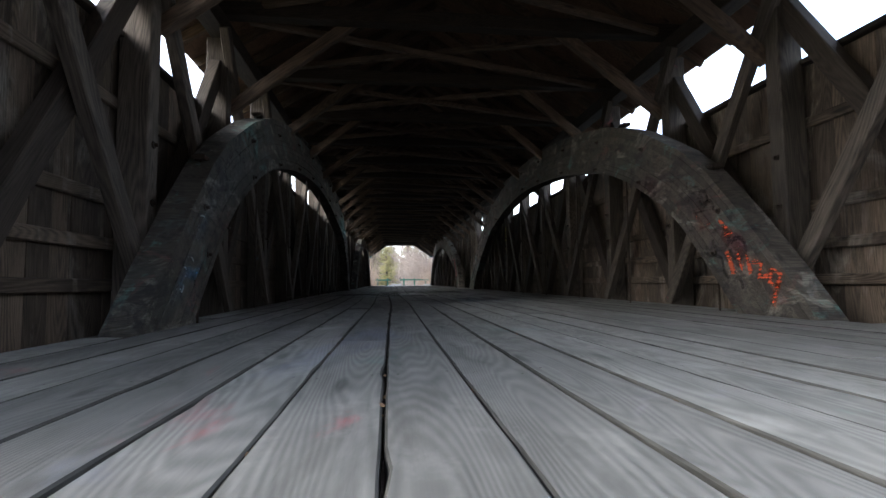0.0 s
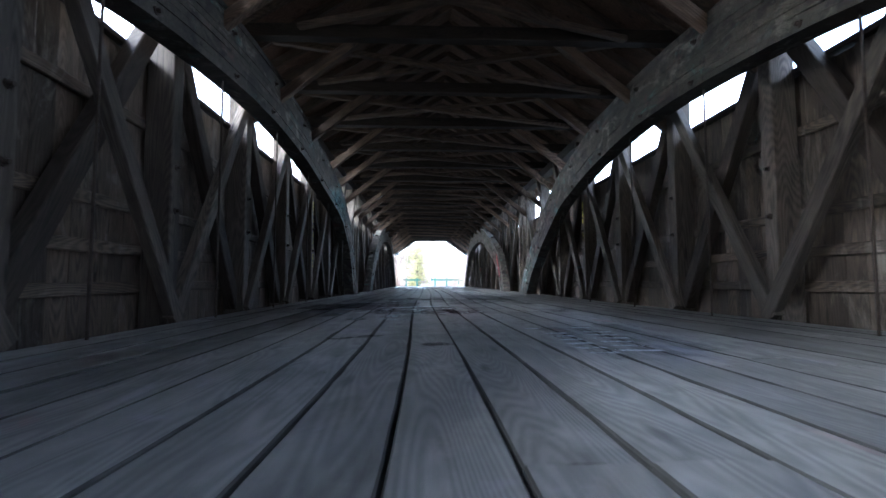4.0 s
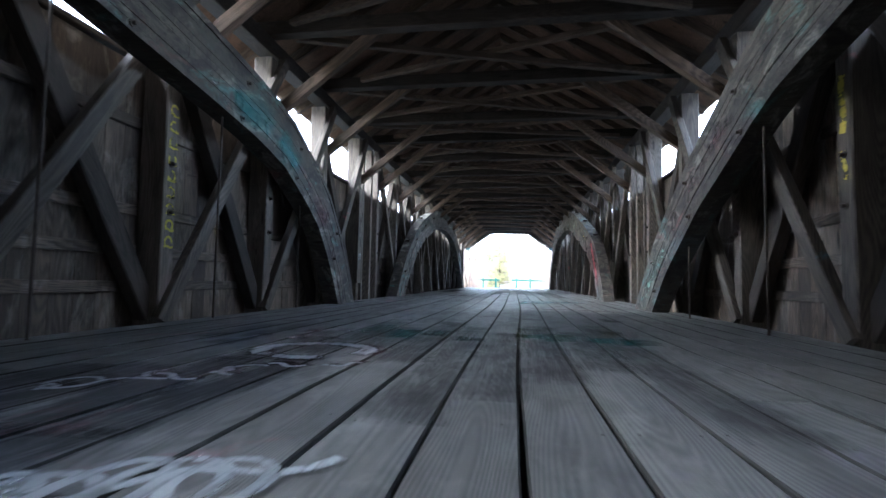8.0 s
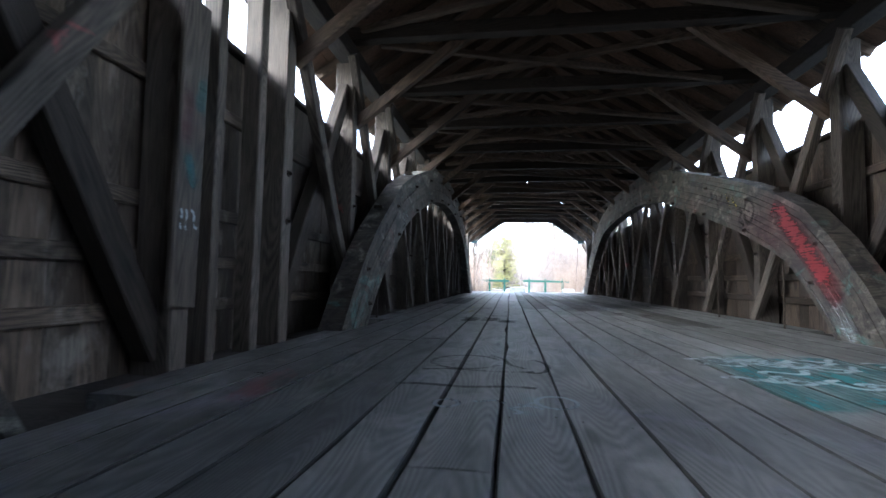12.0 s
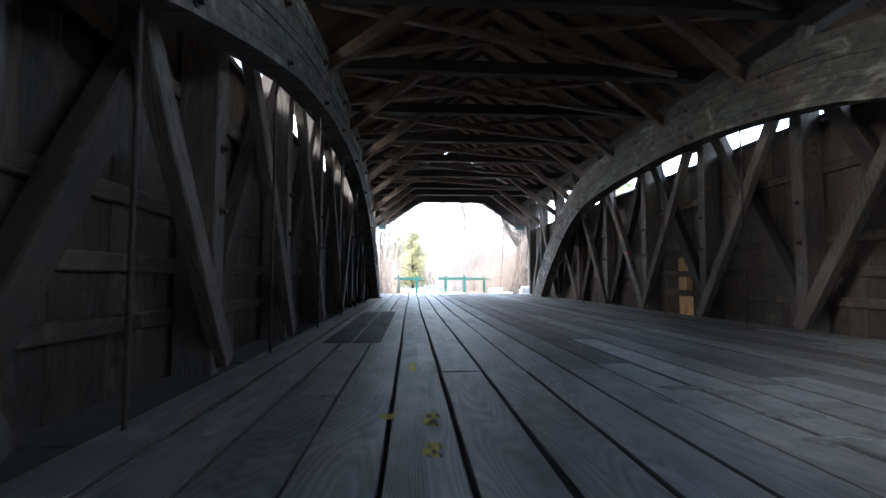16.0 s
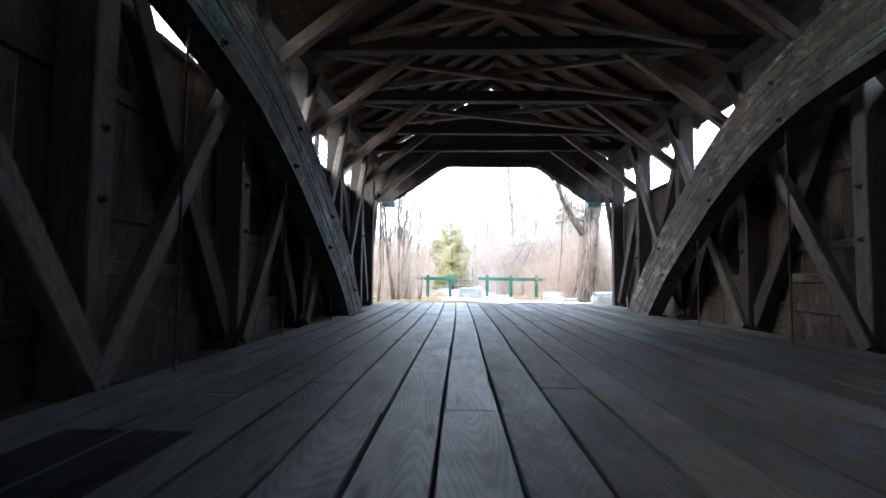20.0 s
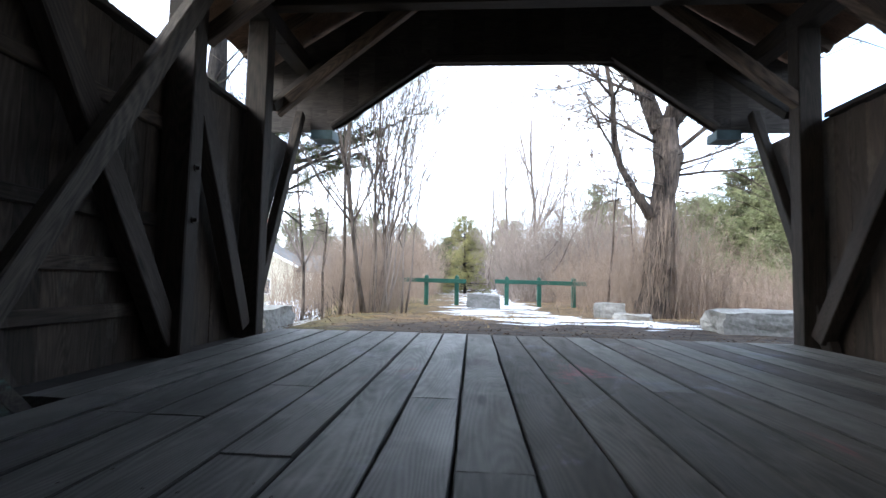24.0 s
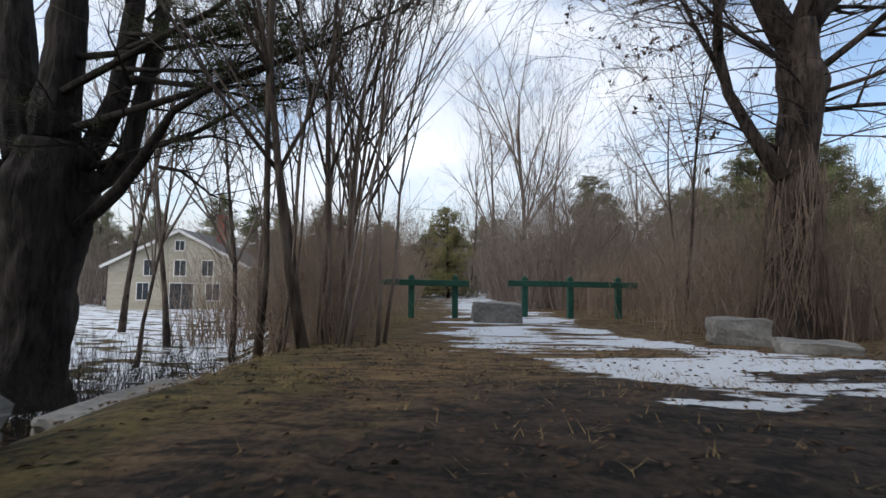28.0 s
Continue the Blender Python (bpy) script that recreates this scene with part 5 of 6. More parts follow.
def scrawl(y0, z0, y1, z1, n, h, w, seed):
    """A row of n scrawled strokes of height h along a line."""
    rl2 = random.Random(seed)
    out = []
    for k in range(n):
        t = (k + 0.5) / n
        if rl2.random() < 0.2:
            continue
        cy, cz = y0 + (y1 - y0) * t + rl2.uniform(-0.2, 0.2) * h, z0 + (z1 - z0) * t + rl2.uniform(-0.35, 0.35) * h
        r = h * rl2.uniform(0.25, 0.55)
        kind = rl2.randrange(3)
        if kind == 0:
            out.append((arc(cy, cz, r * 0.8, r, rl2.uniform(0, 180), rl2.uniform(240, 460)), w))
        else:
            a = rl2.uniform(0, 6.28)
            out.append((wavy(cy - r * math.cos(a), cz - r * math.sin(a), cy + r * math.cos(a), cz + r * math.sin(a), r * 0.35, rl2.uniform(0.7, 1.6), 12, rl2.uniform(0, 6)), w))
    return out


# worn fields that follow the boards
def board_runs(*runs):
    """Strokes along the boards: (x, from y, to y, width)."""
    back = SETBACK if runs[0][1] < 25 else 0.0
    return [(wavy(x, y0 - back, x + 0.01, y1 - back, 0.012, 1.5, 24, 9.0 * x), w) for x, y0, y1, w in runs]


def spot(x, y, r, w):
    """A short smear, ragged across."""
    return (wavy(x - r, y - SETBACK - 0.4 * r, x + r, y - SETBACK + 0.5 * r, 0.3 * r, 1.3, 10, 7.0 * x + 3.0 * y), w)


graffiti("worn black paint field on deck planks", P_DARK, board_runs((-1.13, 12.0, 13.9, 0.26), (-0.85, 11.8, 13.9, 0.26), (-0.56, 11.8, 13.5, 0.26), (-0.28, 11.9, 13.4, 0.25), (-1.7, 13.0, 14.8, 0.30), (-1.4, 12.6, 14.9, 0.30), (-1.1, 13.8, 15.2, 0.28), (-0.82, 13.8, 15.3, 0.28), (-1.98, 12.6, 14.6, 0.28), (-2.26, 12.9, 14.4, 0.26)), on_deck(0))
graffiti("faded dark red paint field on deck planks", P_CRIMSON, board_runs((0.08, 11.9, 13.2, 0.21), (-0.16, 11.7, 12.5, 0.24), (-0.40, 11.6, 12.1, 0.20), (-1.42, 12.2, 12.6, 0.15), (-1.1, 11.8, 12.1, 0.2), (-0.22, 12.35, 12.7, 0.2), (0.04, 12.0, 12.2, 0.2)) + [spot(-0.49, 8.97, 0.09, 0.13), spot(-0.98, 9.42, 0.10, 0.12), spot(-1.15, 9.3, 0.08, 0.1)], on_deck(0.3))
graffiti("worn pale paint field on deck planks", P_WORN, board_runs((-0.60, 11.9, 12.7, 0.16), (-1.10, 12.3, 13.0, 0.20), (-0.47, 12.1, 12.4, 0.10), (-1.62, 11.5, 12.0, 0.2), (-0.95, 11.2, 11.7, 0.2), (-1.28, 10.9, 11.2, 0.2), (-0.62, 13.1, 13.5, 0.12)), on_deck(0.5))
graffiti("thin blue paint haze on deck planks", P_THIN_BLUE, board_runs((1.2, 12.1, 12.8, 0.24), (1.45, 12.5, 13.2, 0.24), (0.45, 8.3, 10.1, 0.24), (0.74, 8.4, 10.2, 0.24), (1.02, 8.6, 10.4, 0.24), (-1.6, 15.6, 17.2, 0.25), (-1.9, 15.9, 17.6, 0.25)), on_deck(0))
# half-covering runs that darken nine planks, about y 14 to 18
graffiti("dark grey runs along deck planks", P_GREY_RUNS, board_runs(*((-1.13 + 0.285 * k, 14.1 + 0.35 * (k * 5 % 4) + (0.9 if k < 3 else 0), 16.9 + 0.25 * (k * 3 % 5), 0.28) for k in range(9))), on_deck(0))
graffiti("thin teal paint patches on deck planks", P_THIN_TEAL, board_runs((-0.30, 16.5, 16.9, 0.20), (0.03, 16.25, 16.5, 0.18), (0.74, 16.4, 16.9, 0.24), (1.02, 16.4, 16.7, 0.22), (1.3, 16.3, 16.7, 0.26), (0.49, 16.55, 16.8, 0.18), (1.5, 18.4, 18.9, 0.2), (-0.55, 16.3, 16.9, 0.22), (-0.85, 16.6, 17.3, 0.2)), on_deck(0.4))
graffiti("thin yellow spray streaks on deck planks", P_THIN_YELLOW, board_runs((0.43, 16.45, 17.4, 0.09), (0.78, 16.7, 16.9, 0.16), (1.23, 16.95, 17.3, 0.16), (0.47, 12.15, 12.45, 0.11), (0.72, 11.9, 12.7, 0.20), (1.15, 21.4, 22.0, 0.16), (-1.86, 22.2, 23.0, 0.08)), on_deck(0.6))
graffiti("faded teal paint field on deck planks", P_TEAL, board_runs((0.62, 22.6, 24.2, 0.25), (0.90, 22.7, 24.4, 0.26), (1.18, 22.9, 24.3, 0.26), (1.46, 23.1, 24.4, 0.26), (1.74, 23.4, 24.2, 0.24)), on_deck(0))
graffiti("small yellow spray marks on deck planks", P_LETTER, board_runs((-1.62, 28.85, 29.0, 0.045), (-1.61, 29.2, 29.4, 0.045), (-1.80, 29.3, 29.4, 0.04), (-1.69, 30.4, 30.7, 0.03)), on_deck(1))
# looping letters
ltr = random.Random(12)
st = []
for k in range(9):
    u = k / 8
    cx, cy, sx, sy = -1.12 + 0.86 * u, 13.2 + 0.42 * u - SETBACK, 0.10 + 0.02 * (k % 2), 0.19 - 0.03 * (k % 3)
    st += [(arc(cx, cy, sx, sy, ltr.uniform(-40, 60), ltr.uniform(350, 400), 18), 0.034)]
for k in range(6):
    u = k / 5
    st.append((arc(-0.78 + 0.66 * u, 12.74 + 0.24 * u - SETBACK, 0.09, 0.10 + 0.03 * (k % 2), ltr.uniform(-40, 100), ltr.uniform(300, 400), 16), 0.03))
st += [(wavy(-1.25, 12.55, -0.05, 13.3, 0.05, 3), 0.035), (wavy(0.12, 11.55, 0.17, 11.85, 0.03, 1), 0.03), (wavy(-0.36, 11.3, -0.30, 11.55, 0.03, 1), 0.03), (wavy(-0.10, 11.35, -0.05, 11.6, 0.03, 1), 0.028), spot(-0.67, 12.29, 0.05, 0.05), spot(-1.58, 12.82, 0.12, 0.10), spot(-0.30, 11.8, 0.04, 0.04)]
graffiti("large looping white spray-paint letters on deck planks", P_WHITE, st, on_deck(1))
row = scrawl(-1.62, 13.72, -0.5, 14.6, 11, 0.26, 0.03, 21)
graffiti("dark red outline round a row of letters on deck planks", P_CRIMSON, [([(px + 0.02, py + 0.03) for px, py in pts], w * 2.3) for pts, w in row], on_deck(0.7))
graffiti("row of thin white spray-paint letters on deck planks", P_WHITE, row, on_deck(1))
ring = [(arc(-0.85, 15.03, 0.33, 0.30, -30, 300, 22), 0.12)]
graffiti("dark red outline round a large white ring on deck planks", P_CRIMSON, [(pts, 0.20) for pts, w in ring], on_deck(0.7))
graffiti("large white ring sprayed on deck planks", P_WHITE, ring, on_deck(1))
pink = [spot(-1.24, 16.12, 0.06, 0.12), spot(-1.0, 16.15, 0.06, 0.12), spot(-1.3, 16.58, 0.06, 0.13), spot(-1.05, 16.68, 0.06, 0.12), spot(-0.85, 16.62, 0.05, 0.08), spot(-1.55, 16.2, 0.05, 0.1)]
graffiti("dark red rims of pink letters on deck planks", P_CRIMSON, [(pts, w + 0.07) for pts, w in pink], on_deck(0.7))
graffiti("worn pink block letters on deck planks", P_PINK, pink, on_deck(1))
st = []
for k in range(7):
    cx, cy = -1.75 + ltr.uniform(0, 1.2), 10.4 + ltr.uniform(0, 2.6)
    st.append((wavy(cx - 0.14, cy, cx + 0.16, cy + ltr.uniform(-0.2, 0.2), 0.04, 1), 0.06))
graffiti("worn white spray-paint marks on deck planks", P_PALE, st, on_deck(1))
st = []
for k in range(6):
    cy = 8.05 + 0.2 * k
    st += [(wavy(0.32, cy, 0.48, cy + 0.04, 0.006, 1), 0.065), (wavy(0.52 + 0.02 * k, cy + 0.1, 0.76 + 0.02 * k, cy + 0.1, 0.006, 1), 0.05)]
st += [(wavy(0.25, 9.43, 0.36, 9.46, 0.006, 1), 0.06), (wavy(0.66, 9.5, 0.82, 9.5, 0.006, 1), 0.05)]
graffiti("row of worn white letters sprayed on deck planks", P_WHITE, st, on_deck(1))
st = []
for k in range(30):
    cx, cy = 0.55 + ltr.uniform(0, 1.35), 22.5 + ltr.uniform(0, 1.3)
    st.append((wavy(cx - 0.18, cy, cx + 0.22, cy + ltr.uniform(-0.15, 0.15), 0.06, 1.3), 0.045))
graffiti("white scribble over teal paint on deck planks", P_WHITE, st, on_deck(1))
graffiti("faint pale letters sprayed on deck planks", P_PALE, scrawl(-1.2, 21.88, -0.62, 22.0, 5, 0.24, 0.022, 15), on_deck(1))
graffiti("thin black spray-paint tag on deck planks", P_BLACK, [(arc(-1.2, 23.1, 0.24, 0.28, 20, 340), 0.035), (wavy(-1.45, 22.75, -0.75, 22.8, 0.03, 1), 0.035), (wavy(-1.52, 22.3, -0.76, 22.32, 0.02, 1.5), 0.045), (arc(-0.75, 23.0, 0.1, 0.25, -120, 90), 0.03), (wavy(-1.05, 23.4, -0.8, 22.9, 0.03, 1), 0.03)], on_deck(1))

graffiti("faded red spray smears on deck planks", P_CRIMSON, [(wavy(1.05, 20.4, 2.04, 19.97, 0.05, 1), 0.16), (wavy(-2.3, 20.2, -1.5, 20.75, 0.05, 1), 0.13), (wavy(0.9, 20.2, 1.05, 20.4, 0.03, 1), 0.14)] + board_runs((-2.8, 27.8, 28.4, 0.2), (1.1, 29.3, 29.7, 0.2), (1.45, 28.9, 29.4, 0.2)), on_deck(1))
graffiti("dark painted rectangle over two deck planks", paint_material("black_field", (0.014, 0.016, 0.022), 0.36, 0.86), [([(cx, y) for y in (31.8, 33.0, 34.5, 36.1)], 0.262) for cx in (-2.40, -2.115)], on_deck(1), True)
# arches
def at_south(pts):
    return [(y - SETBACK, z) for y, z in pts]


graffiti("orange spray-paint lettering on the arch", P_ORANGE, [(at_south(p), w) for p, w in (([(4.92, 0.64), (4.86, 0.52), (4.82, 0.40)], 0.06), ([(4.76, 0.62), (4.70, 0.44), (4.64, 0.60), (4.58, 0.40)], 0.05), ([(4.56, 0.52), (4.44, 0.50), (4.48, 0.36), (4.36, 0.38)], 0.045), ([(4.33, 0.44), (4.22, 0.40), (4.26, 0.28), (4.35, 0.32), (4.33, 0.44)], 0.045), ([(4.24, 0.34), (4.33, 0.10)], 0.05), ([(5.02, 0.98), (4.90, 0.88), (4.94, 0.80), (4.82, 0.84)], 0.045), ([(5.42, 1.10), (5.30, 0.98), (5.34, 0.92), (5.16, 0.96)], 0.04))], on_arch(1, 2))
graffiti("dark red painted panels on the arch", P_CRIMSON, [(at_south([(5.50, 1.36), (5.30, 1.22), (5.12, 1.08)]), 0.24), (at_south([(6.50, 1.70), (6.20, 1.56)]), 0.22), (at_south([(4.98, 0.84), (4.66, 0.66)]), 0.16)], on_arch(1, 0))
graffiti("ochre scribbles on a red painted panel", P_THIN_YELLOW, [(at_south(p), 0.022) for p in ([(5.44, 1.40), (5.36, 1.24), (5.30, 1.36), (5.24, 1.18)], [(5.2, 1.28), (5.1, 1.1), (5.04, 1.2)], [(5.06, 1.36), (4.9, 1.2), (4.84, 1.28)])], on_arch(1, 1))
graffiti("black spray-paint letters on the arch", P_BLACK, [(arc(4.86, 1.24, 0.17, 0.13, 0, 300), 0.035), (wavy(5.05, 1.5, 4.6, 1.1, 0.06, 2), 0.035), (arc(4.5, 0.78, 0.13, 0.12, 30, 360), 0.045), (arc(4.25, 0.66, 0.11, 0.11, 30, 360), 0.04), (wavy(4.75, 0.72, 4.2, 0.25, 0.05, 2), 0.035)], on_arch(1, 1.2))
graffiti("pale worn spray lettering on the arch", P_FADE, scrawl(5.62, 1.38, 5.0, 0.9, 6, 0.2, 0.028, 1) + scrawl(4.75, 0.62, 4.5, 0.15, 4, 0.16, 0.025, 2), on_arch(1, 2))
graffiti("bright red painted band on the arch", P_BAND, [(at_south([(27.15, 1.60), (26.75, 1.29), (26.40, 0.98), (26.10, 0.67), (25.84, 0.42)]), 0.27)], on_arch(1, 1))
graffiti("thin brown-red field on the arch", P_RED, [(at_south([(28.4, 1.82), (27.7, 1.40), (27.1, 0.98), (26.7, 0.6)]), 0.5)], on_arch(1, 0))
graffiti("pale whitewash on the foot of the arch", P_FADE, [(at_south([(26.55, 0.42), (26.2, 0.20), (25.95, 0.02)]), 0.5), (at_south([(26.0, 0.38), (25.62, 0.05)]), 0.22)], on_arch(1, 0.5))
graffiti("black painted block letters on the arch", P_BLACK, scrawl(28.6, 2.15, 27.2, 1.5, 7, 0.34, 0.06, 3), on_arch(1, 0))
graffiti("yellow spray-paint figures on the arch", P_YELLOW, [(wavy(28.0, 2.05, 27.9, 1.75, 0.02, 1), 0.03), (wavy(27.8, 1.98, 27.65, 1.68, 0.03, 1), 0.03)], on_arch(1, 2))
graffiti("red and pale smears on the arch leg", P_CRIMSON, [(arc(19.19, 1.33, 0.09, 0.10, 0, 340), 0.11)] + scrawl(17.3, 2.2, 18.6, 1.6, 8, 0.34, 0.06, 12), on_arch(1, 1))
graffiti("green-white smears on the foot of the arch leg", P_MOSS, [(wavy(20.0, 0.85, 20.9, 0.12, 0.04, 2), 0.22), (wavy(19.5, 1.1, 20.2, 0.6, 0.04, 2), 0.12)], on_arch(1, 0))
graffiti("teal and yellow paint block on the arch", P_THIN_TEAL, [(at_south([(17.5, 2.48), (18.0, 2.44), (18.45, 2.38)]), 0.4), (at_south([(18.6, 2.3), (19.2, 2.1)]), 0.25)] + scrawl(17.0, 2.5, 18.6, 1.9, 6, 0.3, 0.05, 4), on_arch(-1, 0))
graffiti("pale spray letters on the arch", P_FADE, scrawl(15.6, 2.85, 16.9, 2.4, 8, 0.2, 0.016, 5) + scrawl(17.9, 1.9, 20.0, 0.7, 16, 0.2, 0.016, 6), on_arch(-1, 1))
graffiti("red and grey smears on the arch leg", P_CRIMSON, [(at_south([(19.6, 1.72), (20.0, 1.52), (20.4, 1.25)]), 0.2)] + scrawl(19.4, 1.7, 20.2, 0.9, 6, 0.3, 0.05, 7), on_arch(-1, 0))
graffiti("dark blue scrawl on the arch", P_BLUE, scrawl(4.0, 0.3, 5.0, 1.4, 6, 0.4, 0.05, 8) + scrawl(5.1, 1.6, 6.6, 2.3, 6, 0.36, 0.04, 9), on_arch(-1, 0))
graffiti("pale scuffed letters on the arch", P_FADE, scrawl(3.8, 0.15, 4.5, 0.9, 6, 0.2, 0.02, 10) + scrawl(4.9, 1.5, 6.2, 2.25, 9, 0.26, 0.018, 11), on_arch(-1, 1))


graffiti("pale blue-grey paint patches on the arch", P_SCUFF, [(at_south(p), w) for p, w in (([(26.70, 0.92), (26.86, 0.86), (27.0, 0.88)], 0.22), ([(27.02, 1.33), (27.16, 1.33)], 0.12), ([(26.78, 0.48), (26.86, 0.36)], 0.2), ([(27.52, 1.28), (27.6, 1.2)], 0.06), ([(27.58, 1.06), (27.62, 0.98)], 0.06))], on_arch(-1, 1))
graffiti("small red paint patch on the arch", P_CRIMSON, [(at_south([(27.0, 1.2), (27.05, 1.14)]), 0.09)], on_arch(-1, 1))
graffiti("pale yellow-grey stains on the arch crown", P_FADE, [(at_south([(28.2, 1.75), (28.3, 1.45)]), 0.12), (at_south([(28.5, 1.75), (28.6, 1.5)]), 0.1)], on_arch(-1, 1))
graffiti("dark blue spray patch on deck planks", P_DARK, board_runs((-1.46, 27.0, 27.7, 0.22), (-1.2, 27.1, 27.75, 0.24), (-0.95, 26.9, 27.3, 0.2)), on_deck(0))
graffiti("tan scuffs across deck planks", P_SCUFF, [(wavy(a, b, a + 0.26, b + 0.05, 0.02, 1), 0.11) for a, b in ((-0.42, 29.5), (-0.3, 29.8), (-0.1, 29.66), (-0.12, 29.25), (-0.2, 28.9), (0.1, 28.95), (0.2, 29.4), (0.28, 29.9))], on_deck(1))


def on_post(side, layer=0):
    return lambda y, z: (side * (POST_X - 0.148 - 0.0015 * layer), y + SETBACK, z)


def on_wall(side):
    return lambda y, z: (side * (WALL_X - 0.02), y + SETBACK, z)


WALL_X = 3.45
st = []
for k in range(9):
    z = 2.15 - 0.17 * k
    st += [(arc(16.59, z, 0.05, 0.055, 30 + 40 * k, 290 + 40 * k, 8), 0.022), (wavy(16.53, z - 0.05, 16.66, z - 0.04, 0.012, 1, 6), 0.018)]
graffiti("yellow letters sprayed down a timber post", P_LETTER, st, on_post(-1))
def on_cover(y, z):
    return (-(POST_X - 0.194), y, z)


graffiti("red spray patch on a cover board", P_CRIMSON, [(wavy(23.12, 1.85, 23.14, 1.45, 0.01, 1, 8), 0.10)], on_cover)
graffiti("teal spray patches on a cover board", P_TEAL, [(wavy(23.26, 1.95, 23.25, 1.72, 0.01, 1, 8), 0.07), (wavy(23.12, 1.38, 23.24, 1.2, 0.02, 1, 8), 0.07)], on_cover)
graffiti("pale letters on a cover board", P_PALE, [(wavy(23.10, 1.02, 23.11, 0.88, 0.01, 1, 6), 0.02), (wavy(23.15, 1.02, 23.16, 0.88, 0.01, 1, 6), 0.02), (wavy(23.2, 1.02, 23.27, 0.9, 0.02, 1, 6), 0.02)], on_cover)
graffiti("green spray letters on board siding", P_GREEN, [(arc(16.98, 1.50, 0.07, 0.07, 0, 330), 0.04), (wavy(16.92, 1.38, 17.05, 1.22, 0.03, 1), 0.04), (arc(19.2, 1.55, 0.12, 0.14, 40, 330), 0.04)], on_wall(-1))
graffiti("faded teal ring sprayed on board siding", P_TEAL, [(arc(10.9, 1.9, 0.22, 0.26, 0, 340), 0.06), (wavy(10.8, 1.6, 11.1, 2.1, 0.05, 1), 0.05)], on_wall(1))
graffiti("faded red spray marks on board siding", P_RED, [(wavy(9.2, 1.5, 9.7, 1.6, 0.05, 2), 0.08), (wavy(12.9, 1.3, 13.4, 1.5, 0.05, 2), 0.06), (wavy(17.2, 1.7, 17.5, 1.6, 0.04, 2), 0.06)], on_wall(-1))
graffiti("yellow blotches sprayed on a timber post", P_LETTER, [(wavy(16.58, 2.25, 16.6, 1.75, 0.015, 1, 8), 0.07), (wavy(16.6, 1.6, 16.57, 1.35, 0.01, 1, 8), 0.05)], on_post(1))

# ---------------- walls: vertical boards on girts ----------------


def wall(side, name):
    w = empty(name)
    tagged(w, "weathered brown vertical board siding nailed to girts", "wall", kind="structure")
    variants = [bar("board", 3.02, 0.2272, 0.024, M_SIDING, 0.002, 3, 0.0012, rng) for _ in range(5)]
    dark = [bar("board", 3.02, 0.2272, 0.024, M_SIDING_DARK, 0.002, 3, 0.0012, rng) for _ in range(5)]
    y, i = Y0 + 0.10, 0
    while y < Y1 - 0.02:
        # boards past y 24.5 take the darker copy
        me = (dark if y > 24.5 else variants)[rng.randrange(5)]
        xb = side * (WALL_X + rng.uniform(-0.004, 0.006))
        if side > 0 and 35.75 < y < 36.25:
            piece("board", bar("board", 1.42, 0.222, 0.024, M_NEWBOARD, 0.002), w, along((xb, y, -0.42), (xb, y, 1.0), (1, 0, 0)), "fresh yellow-brown replacement board")
            piece("board", bar("board", 1.59, 0.2272, 0.024, M_SIDING, 0.002), w, along((xb, y, 1.01), (xb, y, 2.60), (1, 0, 0)))
        else:
            piece("board", me, w, along((xb, y, -0.42 + rng.uniform(-0.03, 0.02)), (side * WALL_X, y + rng.uniform(-0.002, 0.002), 2.60), (1, 0, 0)))
        y += 0.2285
        i += 1
    # slanting end boards that shelter the wall's ends
    for yb, s in ((Y1, 1), (Y0, -1)):
        for k in range(7):
            a, b = yb + s * (0.226 * k - 0.03), yb + s * (0.226 * (k + 1) - 0.032)
            zl = k * 0.226 * 2.0 - 0.1 if k else -0.3
            zr = (k + 1.0) * 0.226 * 2.0 - 0.1
            x0, x1 = side * WALL_X, side * (WALL_X + 0.024)
            vs = [(x0, a, zl), (x0, b, zr), (x0, b, 3.6), (x0, a, 3.6), (x1, a, zl), (x1, b, zr), (x1, b, 3.6), (x1, a, 3.6)]
            if zr > 2.7:
                continue
            vs = [(px, py, min(pz, 2.62)) for px, py, pz in vs]
            piece("board", mesh_of("board", vs, [(0, 1, 2, 3), (7, 6, 5, 4), (0, 4, 5, 1), (1, 5, 6, 2), (2, 6, 7, 3), (3, 7, 4, 0)], M_FACADE), w)
        beam("edge_trim", (side * (WALL_X - 0.03), yb + s * 0.03, -0.3), (side * (WALL_X - 0.03), yb + s * 1.56, 3.0), 0.11, 0.05, M_TRIM, w, "blue-green painted edge trim", up=(1, 0, 0), rng=rng)
        beam("end_stud", (side * (WALL_X - 0.13), yb - s * 0.07, -0.2), (side * (WALL_X - 0.13), yb + s * 1.42, 3.1), 0.14, 0.12, M_TIMBER, w, up=(1, 0, 0), rng=rng)
    for z in (0.34, 0.70, 1.10, 1.98):
        for k in range(len(POSTS) - 1):
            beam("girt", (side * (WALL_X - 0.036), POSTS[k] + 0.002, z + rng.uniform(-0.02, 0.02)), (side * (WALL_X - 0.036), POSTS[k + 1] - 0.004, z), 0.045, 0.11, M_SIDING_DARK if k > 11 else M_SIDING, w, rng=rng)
    for k in range(13):
        ya, yb = Y0 + 3.79 * k, Y0 + 3.79 * (k + 1) - 0.005
        beam("sill_cap", (side * (WALL_X - 0.01), ya, 2.63), (side * (WALL_X - 0.01), min(yb, Y1), 2.63), 0.16, 0.06, M_TIMBER, w, rng=rng)
    return w


wall(-1, "wall_west")
wall(1, "wall_east")

# ---------------- deck ----------------
floor = empty("floor")
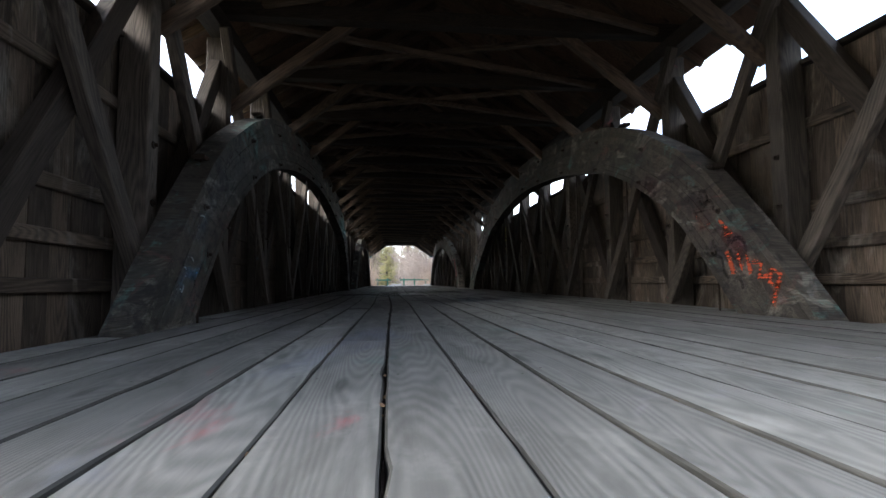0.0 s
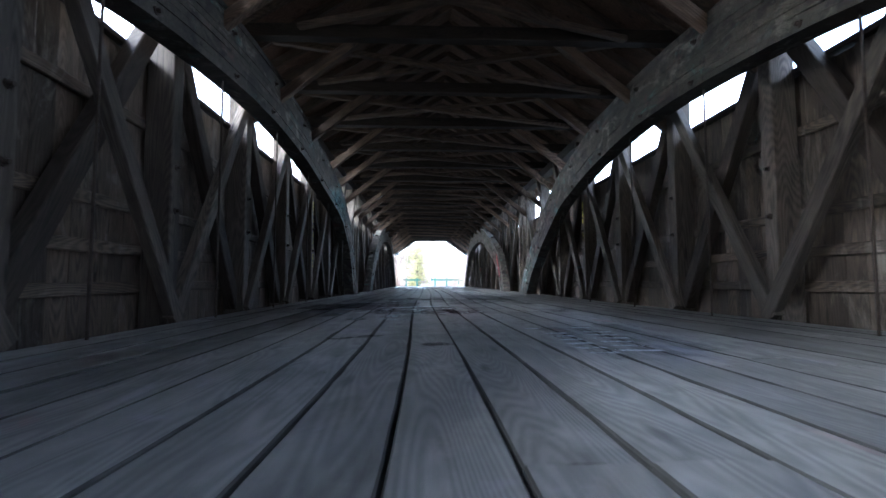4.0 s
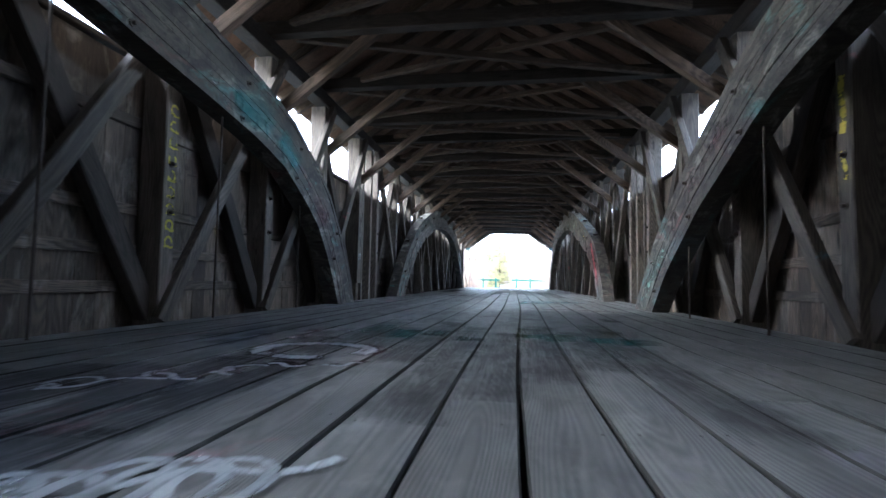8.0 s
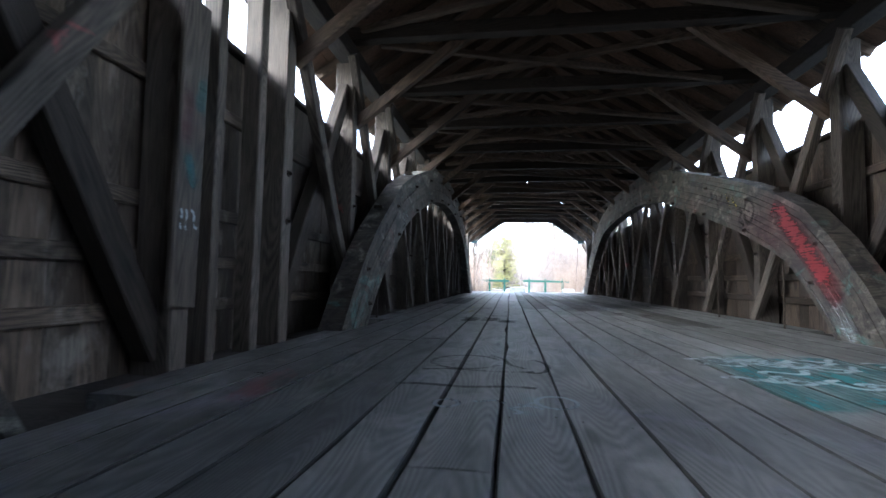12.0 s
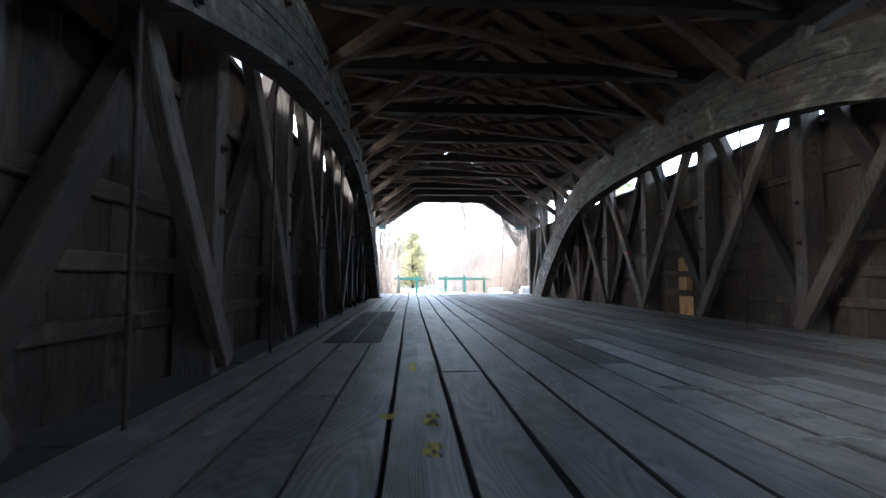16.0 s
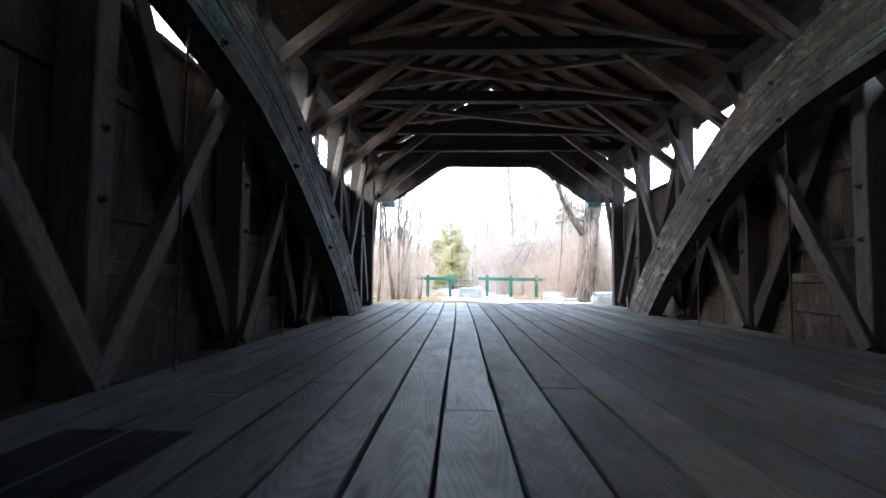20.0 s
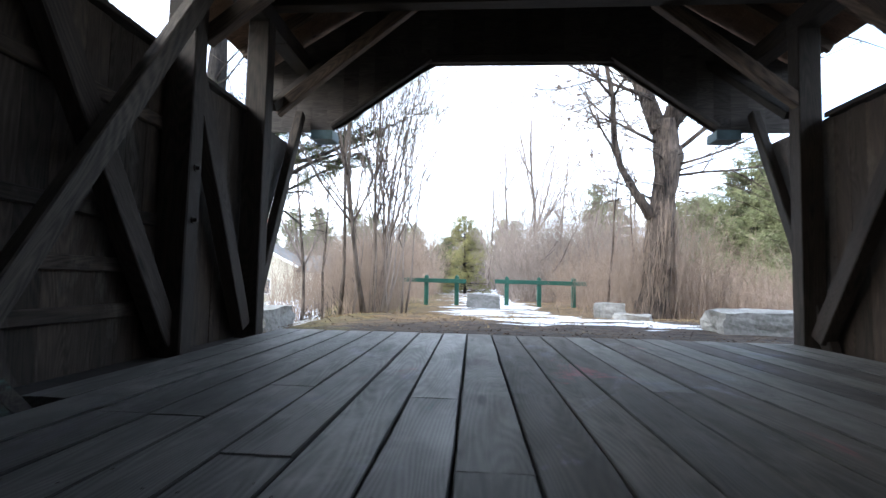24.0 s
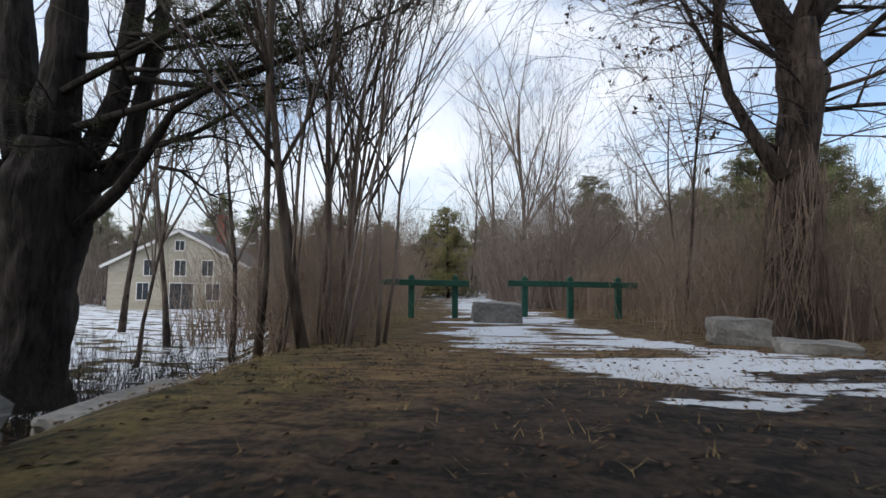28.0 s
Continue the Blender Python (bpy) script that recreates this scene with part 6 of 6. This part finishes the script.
tagged(floor, "worn grey lengthwise deck planks with narrow dark gaps", "floor", kind="structure")


def drift(y):
    """How far the lines of planks wander sideways along the bridge."""
    return float(np.mean(np.interp((y - 2.4, y - 1.2, y, y + 1.2, y + 2.4), (-3, 1, 3.3, 6.5, 9.5, 12.5, 16, 19.5, 22, 27.7, 31, 36, 43, 45.5, 47), (0.04, 0.04, 0.0, 0.06, 0.05, -0.04, -0.05, 0.04, 0.055, 0.05, 0.065, 0.02, 0.06, 0.01, 0.01))))


def plank_mesh(length, width, near=False, y0=0.0, top=None):
    segs = max(2, int(length / (0.12 if near else 0.35)))
    verts, faces = [], []
    cup = rng.uniform(-0.003, 0.004)
    ph = rng.uniform(0, 50)
    for i in range(segs + 1):
        x = (i / segs - 0.5) * length
        e0 = 0.004 * noise.noise((x * 1.5, ph, 0)) + 0.003 * noise.noise((x * 7, ph, 4))
        e1 = 0.004 * noise.noise((x * 1.5, ph, 9)) + 0.003 * noise.noise((x * 7, ph, 14))
        # chipped edges
        e0 += 0.05 * max(0.0, noise.noise((x * 2.2, ph, 21)) - 0.38)
        e1 -= 0.05 * max(0.0, noise.noise((x * 2.2, ph, 33)) - 0.38)
        a, c = -width / 2 + e0, width / 2 + e1
        d = 0.006
        for yy, zz in ((a, -0.08), (c, -0.08), (c, -d), (c - d, -0.001), (0, cup), (a + d, -0.001), (a, -d)):
            verts.append((x, yy - drift(y0 + x), zz))
    for i in range(segs):
        for k in range(7):
            p, q = i * 7 + k, i * 7 + (k + 1) % 7
            faces.append((p, p + 7, q + 7, q))
    faces += [tuple(range(7)), tuple(segs * 7 + k for k in reversed(range(7)))]
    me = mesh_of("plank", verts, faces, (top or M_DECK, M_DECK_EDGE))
    # every long face but the two on top takes the darker edge wood
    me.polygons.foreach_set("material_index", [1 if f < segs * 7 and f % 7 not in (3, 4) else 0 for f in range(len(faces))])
    return me


FEET = ((3.6, 5.4), (20.9, 22.3), (25.6, 27.0), (42.2, 43.4))   # where the arches pass through the deck
for lane in range(0, 21):
    xc = PLANK0 + PITCH * (lane + 0.5)
    runs, lo = [], -3.0
    for f0, f1 in FEET if lane in (0, 20) else ():
        runs.append((lo, f0))
        lo = f1
    runs.append((lo, Y1 + 0.15))
    for r0, r1 in runs:
        y = r0 - (rng.uniform(0, 1.2) if 6 < lane < 13 else rng.uniform(0, 3.5))
        while y < r1 - 0.05:
            ye = min(y + rng.uniform(5.0, 7.2) + (3.5 if y < -2.9 and 5 < lane < 14 else 0), r1)
            if r1 - ye < 1.4:
                ye = r1
            ya = max(y, r0)
            if ye - ya > 0.3:
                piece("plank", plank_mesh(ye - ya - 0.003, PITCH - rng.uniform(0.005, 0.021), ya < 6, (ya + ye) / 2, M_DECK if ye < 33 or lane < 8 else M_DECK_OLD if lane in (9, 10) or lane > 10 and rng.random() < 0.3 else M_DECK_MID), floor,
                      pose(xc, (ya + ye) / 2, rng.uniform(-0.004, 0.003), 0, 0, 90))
            y = ye
# under-deck of joists, with unseen cross planks added to block light from below
for k in range(25):
    ya = -3.0 + k * 2.02
    beam("cross_plank", (-3.43, min(ya + 1.0, Y1 - 0.95), -0.124 if k == 24 else -0.12), (3.43, min(ya + 1.0, Y1 - 0.95), -0.124 if k == 24 else -0.12), 1.99, 0.07, M_FACADE, floor, rng=rng)
    beam("floor_beam", (-3.6, ya + 1.0, -0.32), (3.6, ya + 1.0, -0.32), 0.25, 0.3, M_FACADE, floor, rng=rng)
# nail heads where the boards cross the floor beams
rn = random.Random(52)
nv, nf = [], []
for k in range(24):
    for lane in range(1, 20):
        for e in (0.05, 0.235):
            x, y = PLANK0 + PITCH * lane + e + rn.gauss(0, 0.008), -2.0 + 2.02 * k + rn.gauss(0, 0.035)
            r, i0 = rn.uniform(0.004, 0.0075), len(nv)
            nv += [(x + drift(y) + r * math.cos(a), y + r * math.sin(a), 0.0045) for a in (0, 1.05, 2.09, 3.14, 4.19, 5.24)]
            nf.append(tuple(range(i0, i0 + 6)))
tagged(piece("nail_heads", mesh_of("nail_heads", nv, nf, M_IRON)), "rusty nail heads in the deck planks", "nails", kind="stuff")
# abutments carry both ends
for yb, nm in ((Y1 - 0.3, "abutment_north"), (Y0 - 0.2, "abutment_south")):
    a = beam(nm, (-4.2, yb, -2.3), (4.2, yb, -2.3), 2.0, 3.9, M_GRANITE, rng=rng)
    tagged(a, "grey granite bridge abutment", "abutment", kind="structure")
p = beam("pier", (-4.2, 23.2, -2.6), (4.2, 23.2, -2.6), 1.6, 3.6, M_GRANITE, rng=rng)
tagged(p, "grey granite bridge pier", "pier", kind="structure")


# dirt and dry leaf crumbs caught in the gaps near the south end
rl = random.Random(31)
lv, lf = [], []
for _ in range(220):
    lane = rl.randrange(3, 12)
    y = rl.uniform(-0.6, 5.0) if rl.random() < 0.6 else rl.uniform(-0.5, 1.6)
    x = PLANK0 + PITCH * lane + drift(y) + rl.gauss(0, 0.006)
    s = rl.uniform(0.006, 0.018)
    i = len(lv)
    z = rl.uniform(-0.035, -0.006)
    for a, b2, c in ((-1, -1, 0), (1, -1.4, 0.3), (1.2, 1, 0), (-0.8, 1.3, 0.5), (0, 0, 1.1)):
        lv.append((x + a * s * 0.6, y + b2 * s, z + c * s * 0.5))
    lf += [(i + k, i + (k + 1) % 4, i + 4) for k in range(4)]
    lf.append((i + 3, i + 2, i + 1, i))
tagged(piece("leaf_litter", mesh_of("leaf_litter", lv, lf, M_LEAF)), "dry brown leaf crumbs caught between deck planks", "leaf litter", kind="stuff")
